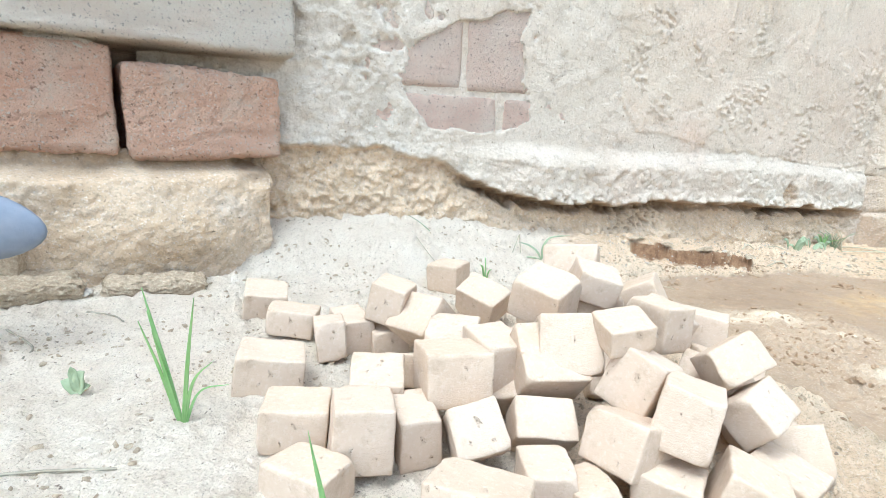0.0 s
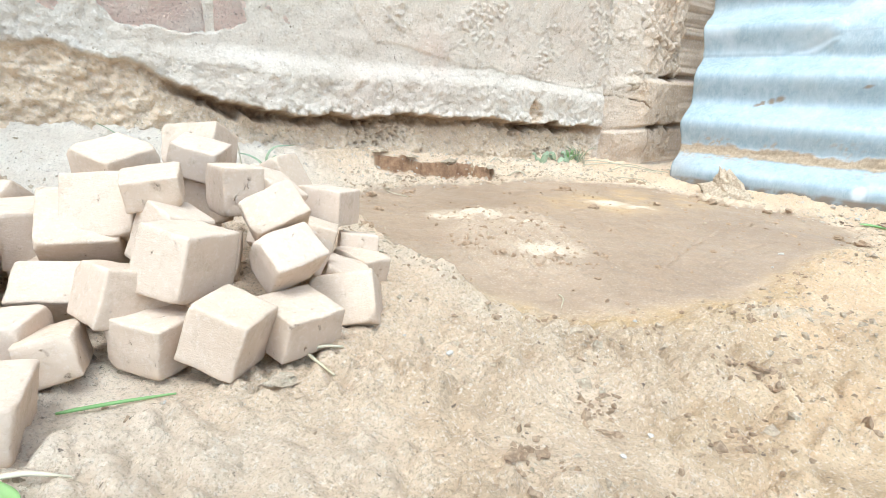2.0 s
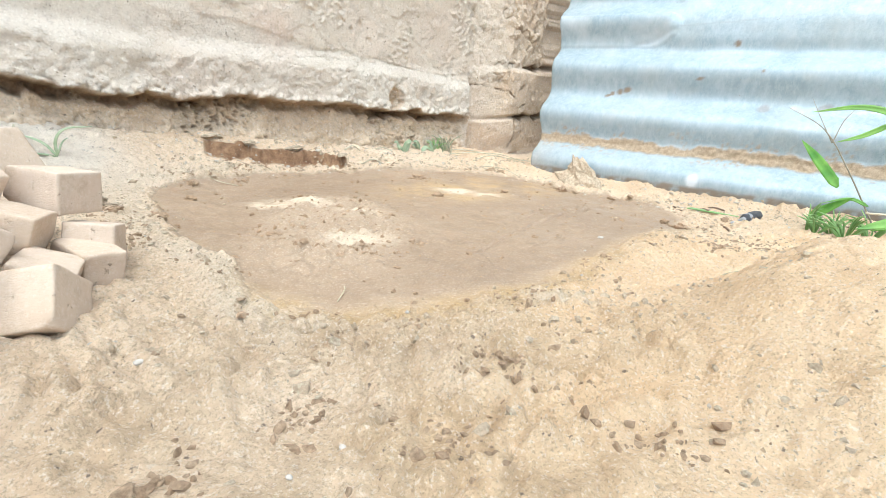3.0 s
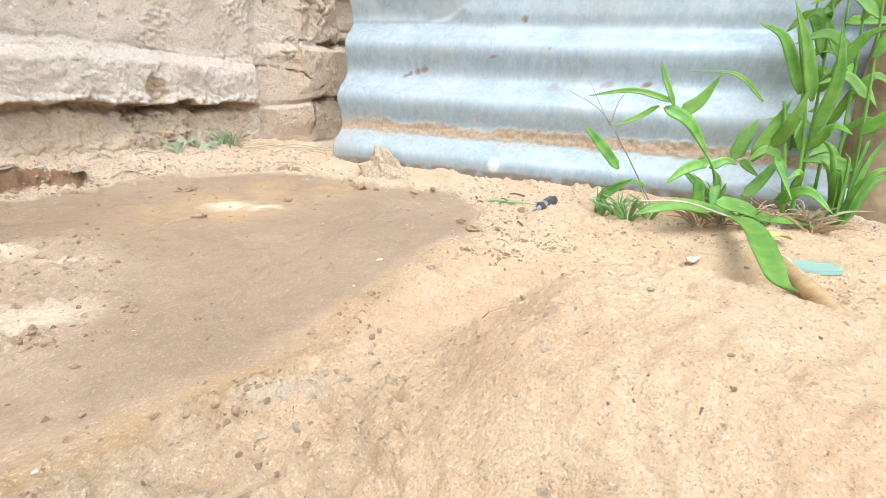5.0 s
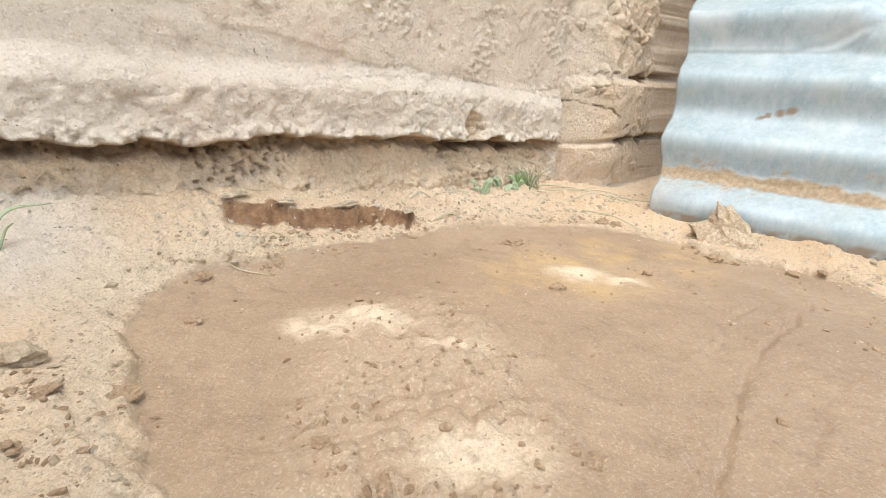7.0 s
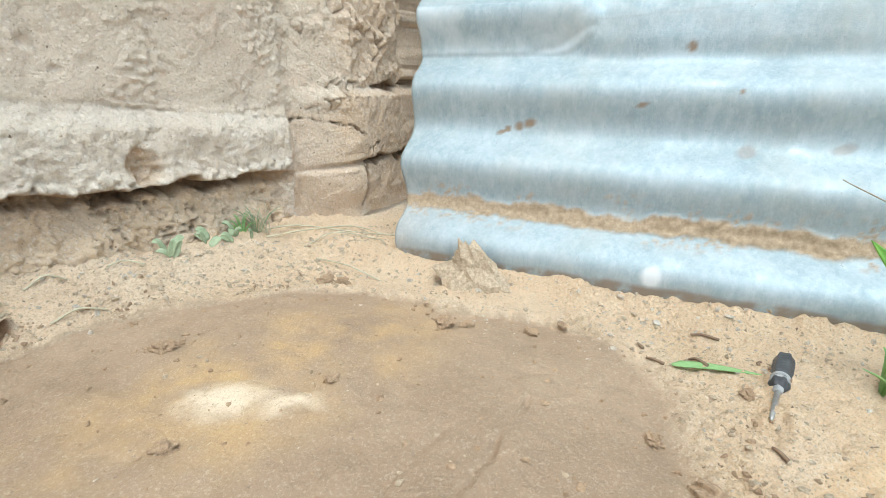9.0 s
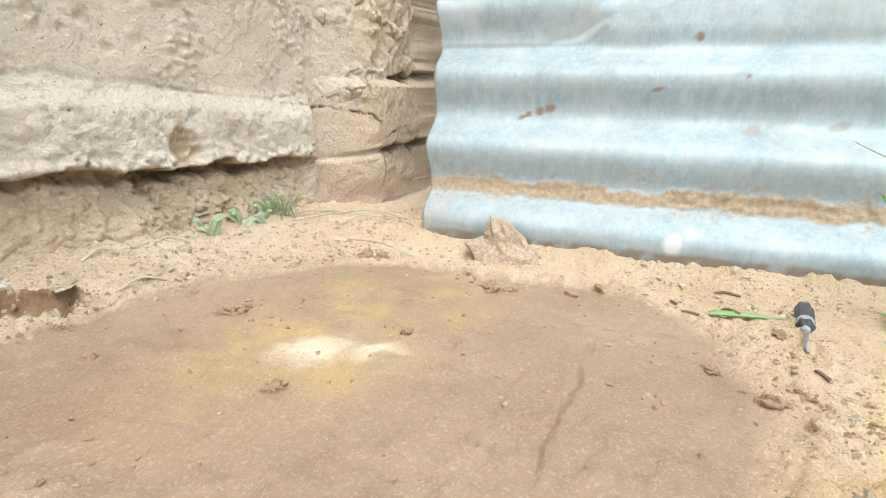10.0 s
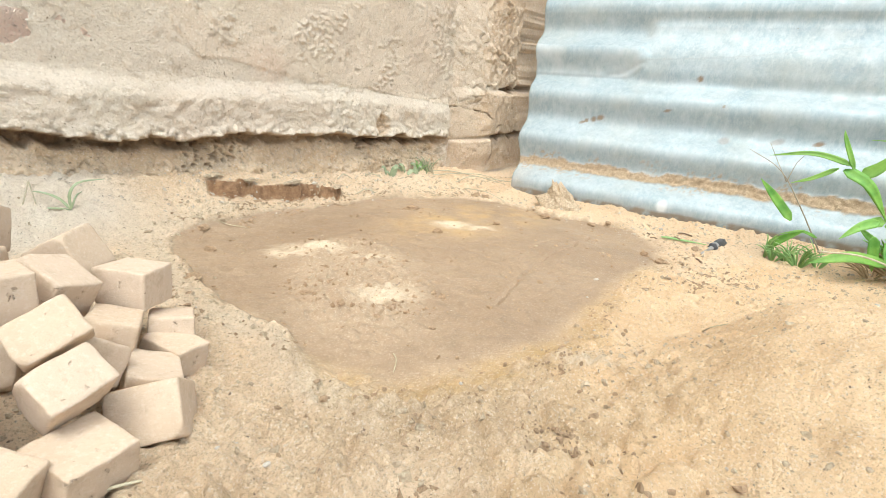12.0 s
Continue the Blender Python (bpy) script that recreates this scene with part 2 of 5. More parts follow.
def clod_material(name, a, b):
    m, nt, p = material(name)
    g = nt.nodes.new("ShaderNodeNewGeometry")
    col = mixcol(nt, g.outputs["Random Per Island"], a, b)
    col = mixcol(nt, noise_node(nt, 300, 6, 0.7), col, tuple(c * 0.65 for c in a))
    col = mixcol(nt, times(nt, noise_node(nt, 420, 5, 0.7, 0.5, 0.7), 0.5), col, tuple(min(0.8, c * 1.3) for c in b))
    put(nt, col, p.inputs["Base Color"])
    p.inputs["Roughness"].default_value = 0.95
    bump(nt, p, [(noise_node(nt, 250, 8, 0.75, 0.2, 0.8), 0.9)], 0.002)
    return m


def wall_material():
    m, nt, p = material("weathered_plaster")
    mud, cement, pink = attribute(nt, "zone")
    dark, tan, pale = attribute(nt, "tint")
    col = mixcol(nt, noise_node(nt, 11, 8), (0.585, 0.48, 0.355), (0.69, 0.59, 0.455))
    col = mixcol(nt, times(nt, noise_node(nt, 5, 6, 0.6, 0.45, 0.7), 0.7), col, (0.66, 0.51, 0.38))
    col = mixcol(nt, cement, col, mixcol(nt, noise_node(nt, 25, 8), (0.555, 0.48, 0.375), (0.685, 0.60, 0.485)))
    col = mixcol(nt, times(nt, pink, 0.6), col, (0.62, 0.42, 0.30))
    col = mixcol(nt, mud, col, mixcol(nt, noise_node(nt, 35, 8), (0.62, 0.45, 0.275), (0.76, 0.585, 0.39)))
    col = mixcol(nt, times(nt, tan, 0.85), col, mixcol(nt, noise_node(nt, 40, 8), (0.50, 0.345, 0.205), (0.62, 0.46, 0.305)))
    col = mixcol(nt, times(nt, pale, 0.8), col, (0.70, 0.645, 0.56))
    col = mixcol(nt, times(nt, noise_node(nt, 360, 6, 0.75, 0.53, 0.60), 0.45), col, (0.40, 0.31, 0.215))
    col = mixcol(nt, times(nt, noise_node(nt, 420, 5, 0.75, 0.55, 0.62), 0.5), col, (0.80, 0.735, 0.63))
    col = mixcol(nt, times(nt, noise_node(nt, 70, 8, 0.72, 0.54, 0.72), 0.8), col, (0.38, 0.30, 0.22))
    col = mixcol(nt, noise_node(nt, 230, 4, 0.65, 0.655, 0.71), col, (0.21, 0.155, 0.105))
    # dark mask: crack colour, plus shade painted into groove, pores and the footing's top
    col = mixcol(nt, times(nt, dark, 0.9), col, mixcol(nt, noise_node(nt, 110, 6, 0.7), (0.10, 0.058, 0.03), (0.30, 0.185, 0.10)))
    put(nt, col, p.inputs["Base Color"])
    p.inputs["Roughness"].default_value = 0.96
    bump(nt, p, [(noise_node(nt, 130, 9, 0.75, 0.2, 0.8), 0.8), (cell_node(nt, 330), 0.3), (noise_node(nt, 500, 4, 0.7), 0.6)], 0.0012)
    return m


def brick_material(name, a, b, dust, dusty):
    m, nt, p = material(name)
    oi = nt.nodes.new("ShaderNodeObjectInfo")
    col = mixcol(nt, noise_node(nt, 32, 8), a, b)
    col = mixcol(nt, noise_node(nt, 14, 6, 0.6, dusty, dusty + 0.22), col, dust)
    col = mixcol(nt, times(nt, oi.outputs["Random"], 0.35), col, dust)
    col = mixcol(nt, noise_node(nt, 420, 5, 0.75, 0.56, 0.61), col, (0.76, 0.62, 0.49))
    col = mixcol(nt, noise_node(nt, 300, 5, 0.75, 0.58, 0.63), col, tuple(c * 0.55 for c in a))
    put(nt, col, p.inputs["Base Color"])
    p.inputs["Roughness"].default_value = 0.95
    bump(nt, p, [(noise_node(nt, 170, 9, 0.78, 0.2, 0.8), 1.0), (cell_node(nt, 420), 0.5), (noise_node(nt, 650, 4, 0.75), 0.7)], 0.0028)
    return m


def tin_material():
    m, nt, p = material("galvanised_tin")
    dirt, stain, white = attribute(nt, "zone")
    streak = noise_node(nt, 170, 8, 0.75, 0.45, 0.68, stretch=(1, 1, 0.45))
    col = mixcol(nt, noise_node(nt, 16, 9, 0.7), (0.29, 0.355, 0.375), (0.41, 0.465, 0.48))
    col = mixcol(nt, times(nt, streak, 0.55), col, (0.52, 0.56, 0.56))
    col = mixcol(nt, times(nt, noise_node(nt, 110, 9, 0.75, 0.5, 0.66, stretch=(1, 1, 0.5)), 0.6), col, (0.26, 0.34, 0.36))
    film = noise_node(nt, 9, 8, 0.7, 0.46, 0.75)
    col = mixcol(nt, times(nt, film, 0.55), col, (0.42, 0.41, 0.35))
    col = mixcol(nt, noise_node(nt, 260, 4, 0.65, 0.67, 0.73), col, (0.30, 0.31, 0.29))
    col = mixcol(nt, white, col, (0.62, 0.64, 0.63))
    col = mixcol(nt, stain, col, (0.24, 0.185, 0.13))
    col = mixcol(nt, dirt, col, mixcol(nt, noise_node(nt, 260, 6, 0.7), (0.32, 0.235, 0.145), (0.48, 0.365, 0.24)))
    put(nt, col, p.inputs["Base Color"])
    bare = math_node(nt, "SUBTRACT", 1.0, math_node(nt, "MAXIMUM", dirt, math_node(nt, "MAXIMUM", stain, white)))
    put(nt, times(nt, bare, math_node(nt, "SUBTRACT", 0.28, times(nt, film, 0.2))), p.inputs["Metallic"])
    rough = mixcol(nt, noise_node(nt, 60, 8, 0.7), (0.45, 0.45, 0.45), (0.85, 0.85, 0.85))
    put(nt, mixcol(nt, bare, (0.95, 0.95, 0.95), rough), p.inputs["Roughness"])
    bump(nt, p, [(noise_node(nt, 18, 5), 0.12), (noise_node(nt, 300, 5, 0.7, 0.3, 0.7), 0.1), (times(nt, dirt, noise_node(nt, 220, 7, 0.75)), 0.5)], 0.0015)
    return m


def mini_brick_material():
    m, nt, p = material("pale_fired_clay")
    oi = nt.nodes.new("ShaderNodeObjectInfo")
    col = mixcol(nt, noise_node(nt, 55, 7), (0.525, 0.395, 0.272), (0.59, 0.457, 0.328))
    col = mixcol(nt, times(nt, oi.outputs["Random"], 0.6), col, (0.585, 0.46, 0.345))
    col = mixcol(nt, times(nt, noise_node(nt, 120, 8, 0.72, 0.5, 0.68), 0.55), col, (0.40, 0.295, 0.19))
    col = mixcol(nt, times(nt, noise_node(nt, 420, 5, 0.7, 0.52, 0.7), 0.4), col, (0.66, 0.57, 0.45))
    pores = noise_node(nt, 270, 6, 0.72, 0.655, 0.70, stretch=(1, 1, 0.7), distort=0.3)
    col = mixcol(nt, pores, col, (0.22, 0.155, 0.10))
    put(nt, col, p.inputs["Base Color"])
    p.inputs["Roughness"].default_value = 0.92
    bump(nt, p, [(noise_node(nt, 270, 6, 0.72, 0.70, 0.62, stretch=(1, 1, 0.7), distort=0.3), 0.7), (noise_node(nt, 90, 8, 0.65, 0.2, 0.8), 0.25), (noise_node(nt, 700, 4, 0.7, stretch=(1, 1, 2.5)), 0.3)], 0.0012)
    return m


def leaf_material(name, a, b):
    m, nt, p = material(name)
    oi = nt.nodes.new("ShaderNodeObjectInfo")
    col = mixcol(nt, noise_node(nt, 60, 5), a, b)
    col = mixcol(nt, times(nt, oi.outputs["Random"], 0.4), col, (0.30, 0.42, 0.10))
    put(nt, col, p.inputs["Base Color"])
    p.inputs["Roughness"].default_value = 0.45
    p.inputs["Subsurface Weight"].default_value = 0.0
    tr = nt.nodes.new("ShaderNodeBsdfTranslucent")
    put(nt, mixcol(nt, 0.5, col, (0.35, 0.6, 0.1)), tr.inputs[0])
    mx = nt.nodes.new("ShaderNodeMixShader")
    mx.inputs[0].default_value = 0.35
    nt.links.new(p.outputs[0], mx.inputs[1]), nt.links.new(tr.outputs[0], mx.inputs[2])
    nt.links.new(mx.outputs[0], nt.nodes["Material Output"].inputs[0])
    bump(nt, p, [(noise_node(nt, 300, 4, stretch=(1, 1, 0.2)), 0.15)], 0.001)
    return m


def plain_material(name, a, b, rough=0.6, metal=0.0, scale=120):
    m, nt, p = material(name)
    put(nt, mixcol(nt, noise_node(nt, scale, 6), a, b), p.inputs["Base Color"])
    p.inputs["Roughness"].default_value, p.inputs["Metallic"].default_value = rough, metal
    bump(nt, p, [(noise_node(nt, scale * 3, 5), 0.2)], 0.001)
    return m


MAT_SOIL, MAT_WALL = soil_material(), wall_material()
MAT_RED = brick_material("fired_red_brick", (0.74, 0.40, 0.25), (0.84, 0.545, 0.37), (0.78, 0.64, 0.48), 0.50)
MAT_CREAM = brick_material("dusty_cream_brick", (0.74, 0.60, 0.46), (0.83, 0.71, 0.56), (0.84, 0.75, 0.61), 0.40)
MAT_FADED = brick_material("faded_pink_brick", (0.74, 0.51, 0.385), (0.80, 0.61, 0.475), (0.80, 0.68, 0.54), 0.45)
MAT_TIN, MAT_MINI = tin_material(), mini_brick_material()
MAT_CLOD = clod_material("dry_clods", (0.54, 0.405, 0.26), (0.70, 0.555, 0.39))
MAT_DARK_CLOD = clod_material("moist_clods", (0.41, 0.27, 0.155), (0.57, 0.405, 0.25))
MAT_PALE = clod_material("pale_grit", (0.62, 0.505, 0.375), (0.78, 0.675, 0.535))
MAT_LEAF = leaf_material("green_leaf", (0.11, 0.31, 0.045), (0.30, 0.55, 0.10))
MAT_BLADE = leaf_material("grass_blade", (0.24, 0.44, 0.15), (0.42, 0.60, 0.27))
MAT_STRAW = plain_material("dry_straw", (0.42, 0.35, 0.22), (0.56, 0.49, 0.34), 0.8)
MAT_LITTER = plain_material("brown_litter", (0.30, 0.20, 0.10), (0.46, 0.34, 0.19), 0.85)
MAT_TWIG = plain_material("grey_brown_stem", (0.26, 0.22, 0.15), (0.42, 0.37, 0.27), 0.85)


# ---- mesh helpers ----
def grid_mesh(name, pts, nu, nv, mat, zone=None, tint=None, flip=False, slot=None):
    """A sheet from an nu x nv lattice of points, with zone colours per point."""
    i = np.arange((nu - 1) * (nv - 1))
    a = (i // (nv - 1)) * nv + i % (nv - 1)
    quads = np.stack([a, a + nv, a + nv + 1, a + 1], 1)
    if flip:
        quads = quads[:, ::-1]
    me = bpy.data.meshes.new(name)
    me.vertices.add(nu * nv)
    me.vertices.foreach_set("co", np.asarray(pts, np.float32).ravel())
    me.loops.add(quads.size)
    me.loops.foreach_set("vertex_index", quads.ravel().astype(np.int32))
    me.polygons.add(len(quads))
    me.polygons.foreach_set("loop_start", np.arange(0, quads.size, 4, dtype=np.int32))
    me.update(calc_edges=True)
    me.polygons.foreach_set("use_smooth", np.ones(len(quads), bool))
    for label, zones in (("zone", zone), ("tint", tint), ("slot", slot)):
        if zones is not None:
            at = me.color_attributes.new(label, "FLOAT_COLOR", "POINT")
            rgba = np.ones((nu * nv, 4), np.float32)
            rgba[:, :3] = np.stack([np.clip(np.ravel(c), 0, 1) for c in zones], 1)
            at.data.foreach_set("color", rgba.ravel())
    me.materials.append(mat)
    return new(name, me)


def part(name, bm, mat, parent=None, label="", smoothed=True):
    me = bpy.data.meshes.new(name)
    bm.to_mesh(me)
    bm.free()
    me.polygons.foreach_set("use_smooth", np.full(len(me.polygons), smoothed))
    me.materials.append(mat)
    ob = new(name, me)
    if parent:
        ob.parent = parent
    if label:
        ob["label"] = label
    return ob


def spaced(lo, hi, step, far_lo, far_hi, n=18):
    """Even steps from lo to hi, then growing ones to far_lo and far_hi."""
    g = np.linspace(0, 1, n + 1)[1:] ** 3
    return np.concatenate([(lo + (far_lo - lo) * g)[::-1], np.arange(lo, hi, step), hi + (far_hi - hi) * g])


# ---- ground ----
GROUND = []


def build_ground():
    gx, gy = spaced(-0.34, 0.90, 0.0015, -60, 60), spaced(-0.08, 0.82, 0.0015, -60, 60)
    x, y = np.meshgrid(gx, gy, indexing="ij")
    z = ground_height(x, y)
    GROUND[:] = [gx, gy, z]
    s, d = wall_sd(x, y)
    n1 = fbm(x, y, 0.1, 4, 61)
    n2 = fbm(x, y, 0.035, 4, 62)
    edge = mud_edge(x, y)
    isle = island_mask(x, y)
    past, reach = scarp(s, d)
    face = reach * smooth(-0.0026, -0.0010, past) * smooth(0.008, 0.004, past)
    wet = wet_mask(x, y) * (1 - 0.3 * isle)
    sand = smooth(-0.1, 0.25, blob(x, y, 0.62, 0.07, 0.34, 0.20, 10, 0.35) - 0.3 + 0.35 * n2)
    sand = np.maximum(sand, 0.35 * smooth(0.98, 1.15, edge) * smooth(0.5, 0.66, x))
    near = smooth(0.15, 0.02, x + 0.07 * n1) * smooth(0.36, 0.22, y + 0.05 * n2)
    ash = np.maximum(near, smooth(0.12, -0.02, x + 0.07 * n1 - 0.08 * smooth(0.1, -0.1, d - 0.12)))
    ash = np.clip(ash + 0.8 * smooth(0.13, 0.05, d + 0.03 * n1) * smooth(0.22, 0.08, s), 0, 1) * (1 - wet)
    far = smooth(0.7, 2.0, np.hypot(x - 0.3, y - 0.3))
    ash, sand = ash * (1 - far), sand * (1 - far)
    pale = np.zeros_like(x)
    for cx, cy, rx, ry in ((0.318, 0.456, 0.028, 0.011), (0.331, 0.327, 0.024, 0.015), (0.492, 0.492, 0.020, 0.013), (0.518, 0.465, 0.012, 0.008), (0.292, 0.452, 0.016, 0.007), (0.36, 0.405, 0.016, 0.008), (0.396, 0.176, 0.018, 0.008)):
        pale = np.maximum(pale, 0.95 * blob(x + 0.010 * n2, y + 0.012 * fbm(x, y, 0.014, 4, 65), cx, cy, rx, ry, -30, 0.75))
    pale = np.maximum(pale, 0.7 * smooth(0.99, 1.04, edge) * smooth(1.2, 1.06, edge + 0.1 * n2) * smooth(0.4, 0.22, x))
    ochre = 0.95 * smooth(0.86, 0.99, edge) * smooth(1.12, 1.0, edge + 0.08 * n2) * smooth(0.28, 0.2, y - 0.25 * np.maximum(0, x - 0.45))
    ochre = np.maximum(ochre, 1.0 * blob(x, y, 0.53, 0.505, 0.11, 0.055, 10, 0.6) * smooth(-0.5, 0.3, n2))
    slot = face * smooth(0.5, 0.9, reach)
    brown = np.clip(blob(x, y, 0.27, 0.09, 0.17, 0.09, 15, 0.6) * (0.6 + 0.9 * n2) + 0.6 * blob(x, y, 0.30, 0.165, 0.09, 0.03, -15, 0.6) * (0.8 + 0.8 * n2) + smooth(0.98, 1.0, edge) * smooth(1.1, 1.02, edge) * (0.1 + 1.3 * n2) + 0.4 * isle * (n2 + 0.3), 0, 1)
    clots = crumb(x, y, 0.011, 35) * smooth(-0.05, 0.4, fbm(x, y, 0.05, 3, 36) + 0.3) * (1 - wet_mask(x, y)) * (1 - 0.9 * ash)
    brown = np.clip(brown + 0.25 * clots * smooth(0.0, 0.3, n2 + 0.1) * smooth(0.55, 0.35, x), 0, 1)
    tint = (pale * (1 - face), ochre * (1 - face), brown)
    return tagged(grid_mesh("ground", np.stack([x, y, z], -1), len(gx), len(gy), MAT_SOIL, (wet, sand, ash), tint, slot=(slot, slot, slot)),
                  "bare sandy earth with a wet muddy hollow", "ground", kind="structure")


ground = build_ground()


def on_ground(x, y):
    """Height of the built ground at a place."""
    gx, gy, gz = GROUND
    i, j = int(np.searchsorted(gx, x)) - 1, int(np.searchsorted(gy, y)) - 1
    a, b = (x - gx[i]) / (gx[i + 1] - gx[i]), (y - gy[j]) / (gy[j + 1] - gy[j])
    return float((gz[i, j] * (1 - a) + gz[i + 1, j] * a) * (1 - b) + (gz[i, j + 1] * (1 - a) + gz[i + 1, j + 1] * a) * b)


# ---- back wall ----
def build_back_wall():
    s_ax = np.concatenate([np.arange(-0.26, 0.95, 0.0016), [1.1, 1.3, 1.8, 2.4]])
    z_ax = np.concatenate([np.arange(-0.008, 0.31, 0.0016), np.linspace(0.315, 2.2, 40)])
    s, z = np.meshgrid(s_ax, z_ax, indexing="ij")
    top = np.interp(s, [-0.135, 0.0, 0.165, 0.332, 0.44, 0.69, 0.8], [0.157, 0.147, 0.139, 0.134, 0.136, 0.119, 0.116]) + 0.0025 * fbm(s, z, 0.05, 3, 71)
    bot = np.interp(s, [-0.16, -0.04, 0.019, 0.067, 0.124, 0.24, 0.30, 0.44, 0.678], [0.147, 0.143, 0.129, 0.103, 0.088, 0.081, 0.085, 0.079, 0.066])
    bot = bot + 0.005 * fbm(s, z * 0 + 0.3, 0.03, 3, 72) + 0.003 * fbm(s, z, 0.012, 2, 75)
    right = smooth(0.690, 0.695, s + 0.004 * fbm(s, z, 0.03, 3, 70))
    ledge = smooth(top + 0.012, top - 0.014, z) * (1 - right)
    under = smooth(bot + 0.002, bot - 0.003, z) * smooth(0.692, 0.668, s + 0.01 * fbm(s, z, 0.03, 2, 77))
    deep = np.interp(s, [-0.2, -0.02, 0.05, 0.15, 0.5, 0.69], [0.008, 0.009, 0.012, 0.016, 0.015, 0.010])
    slope = smooth(0.0, 0.06, bot - z)
    ragged = fbm(s, z, 0.012, 4, 92, 0.6)
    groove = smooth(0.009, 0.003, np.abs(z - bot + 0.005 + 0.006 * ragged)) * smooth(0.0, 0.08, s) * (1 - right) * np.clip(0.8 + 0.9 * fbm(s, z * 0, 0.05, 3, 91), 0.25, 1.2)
    out = -0.002 + 0.011 * ledge * smooth(-0.06, 0.14, s) - under * (deep + 0.007 * smooth(0.05, 0.15, s)) * (1 - 0.7 * slope) - 0.013 * groove * under
    coarse, fine = fbm(s, z, 0.06, 3, 73), fbm(s, z, 0.014, 4, 74, 0.6)
    out = out + 0.002 * coarse * (1 - right) + fine * (0.0010 + 0.0016 * ledge + 0.0034 * under)
    # flaking layers on the plinth, broken off in steps
    layer = fbm(s * 0.6, z, 0.035, 4, 76) * 4
    layer = np.floor(layer) + smooth(0.42, 0.58, layer - np.floor(layer))
    out = out + ledge * (1 - under) * 0.0007 * layer + ledge * 0.0009 * crumb(s, z, 0.006, 65) * smooth(-0.2, 0.3, fbm(s, z, 0.04, 3, 64))
    # crumbs hanging along the broken edge and pores in the undercut
    near_edge = smooth(0.018, 0.0, np.abs(z - bot)) * (1 - right)
    clots = smooth(-0.3, 0.3, fbm(s, z, 0.03, 3, 69))
    out = out + 0.0042 * crumb(s, z, 0.009, 78) * (near_edge * smooth(0.03, 0.12, s) + 0.25 * under * clots + 0.1 * ledge) + 0.0016 * fbm(s, z, 0.006, 3, 62, 0.65) * (under + 0.6 * ledge) + 0.0018 * crumb(s, z, 0.0045, 68) * (near_edge + under)
    p1, p2 = cells(s + 0.008 * fine, (z + 0.006 * coarse) * 1.4, 0.008, 66)
    pores = smooth(0.26, 0.10, p1 + 0.35 * fine) * smooth(0.05, 0.35, fbm(s, z, 0.03, 3, 67) + 0.1 * ledge) * smooth(0.05, 0.2, s)
    out = out - 0.0038 * pores * (under + near_edge * 0.7 + 0.3 * ledge)
    # scabby plaster on the upper wall, raised beyond a slanting torn edge
    skin_edge = np.interp(s, [0.0, 0.2, 0.238, 0.262, 0.30, 0.385, 0.52, 0.666, 0.7], [0.6, 0.5, 0.20, 0.172, 0.166, 0.151, 0.139, 0.121, 0.119]) + 0.004 * fbm(s, z, 0.03, 3, 79)
    skin = smooth(-0.001, 0.002, z - skin_edge) * (1 - right)
    g1, g2 = cells(s + 0.006 * fine, z + 0.006 * coarse, 0.007, 80)
    scabs = smooth(0.45, 0.30, g1 + 0.2 * fine) * smooth(0.1, 0.3, fbm(s, z, 0.05, 4, 81))
    flakes = fbm(s, z, 0.05, 4, 94) * 3
    flakes = np.floor(flakes) + smooth(0.4, 0.6, flakes - np.floor(flakes))
    out = out + skin * (0.0012 + 0.0014 * scabs) + (1 - ledge) * (1 - under) * (1 - right) * (0.0009 * flakes + 0.0006 * scabs)
    # the rough end beside the left pier
    raw = smooth(0.05, -0.05, s + 0.03 * coarse)
    out = out + raw * (0.004 * fbm(s, z, 0.03, 4, 60, 0.6) + 0.0022 * fbm(s, z, 0.008, 3, 61, 0.65) - 0.004 * smooth(0.2, 0.5, fbm(s, z, 0.022, 4, 63, 0.6)))
    # small pits
    h1, h2 = cells(s, z, 0.035, 82)
    pit = smooth(0.13, 0.04, h1 + 0.16 * fine) * smooth(0.1, 0.35, fbm(s, z, 0.1, 3, 83)) * (1 - ledge) * (1 - under)
    out = out - 0.0022 * pit
    # torn patch where the plaster is gone
    ring = star(s, z, 0.043, 0.215, [3, 36, 47, 79, 90, 120, 150, 185, 228, 262, 300, 332, 345],
                [0.062, 0.073, 0.094, 0.058, 0.056, 0.053, 0.064, 0.073, 0.062, 0.049, 0.058, 0.083, 0.08]) + 0.13 * fbm(s, z, 0.022, 5, 84, 0.65)
    patch = smooth(1.02, 0.99, ring)
    out = out * (1 - patch) + patch * (-0.007 + 0.002 * fine)
    # the rough end: lumpy mortar above, blocks below, open cracks
    k1, k2 = cells(s + 0.003 * fine, z + 0.004 * coarse, 0.014, 85)
    lumpy = right * smooth(0.118, 0.135, z) * smooth(0.80, 0.765, s + 0.02 * fbm(s, z, 0.05, 2, 86))
    sparse = smooth(-0.05, 0.25, fbm(s, z, 0.035, 3, 96))
    gaps = smooth(0.10, 0.03, k2 - k1 + 0.06 * fine) * sparse * smooth(-0.1, 0.3, fbm(s, z, 0.018, 3, 98))
    out = out + lumpy * (0.0045 * sparse * np.clip(1.2 - 1.8 * k1, 0, 1) + 0.002 * fine + 0.004 * coarse - 0.006 * gaps)
    crag = right * smooth(0.765, 0.80, s) * smooth(0.145, 0.165, z)
    out = out + crag * (0.007 * sparse * np.clip(1.2 - 1.8 * k1, 0, 1) + 0.008 * coarse + 0.003 * fine - 0.005 * gaps)
    block = right * smooth(0.15, 0.138, z) * smooth(0.058, 0.066, z)
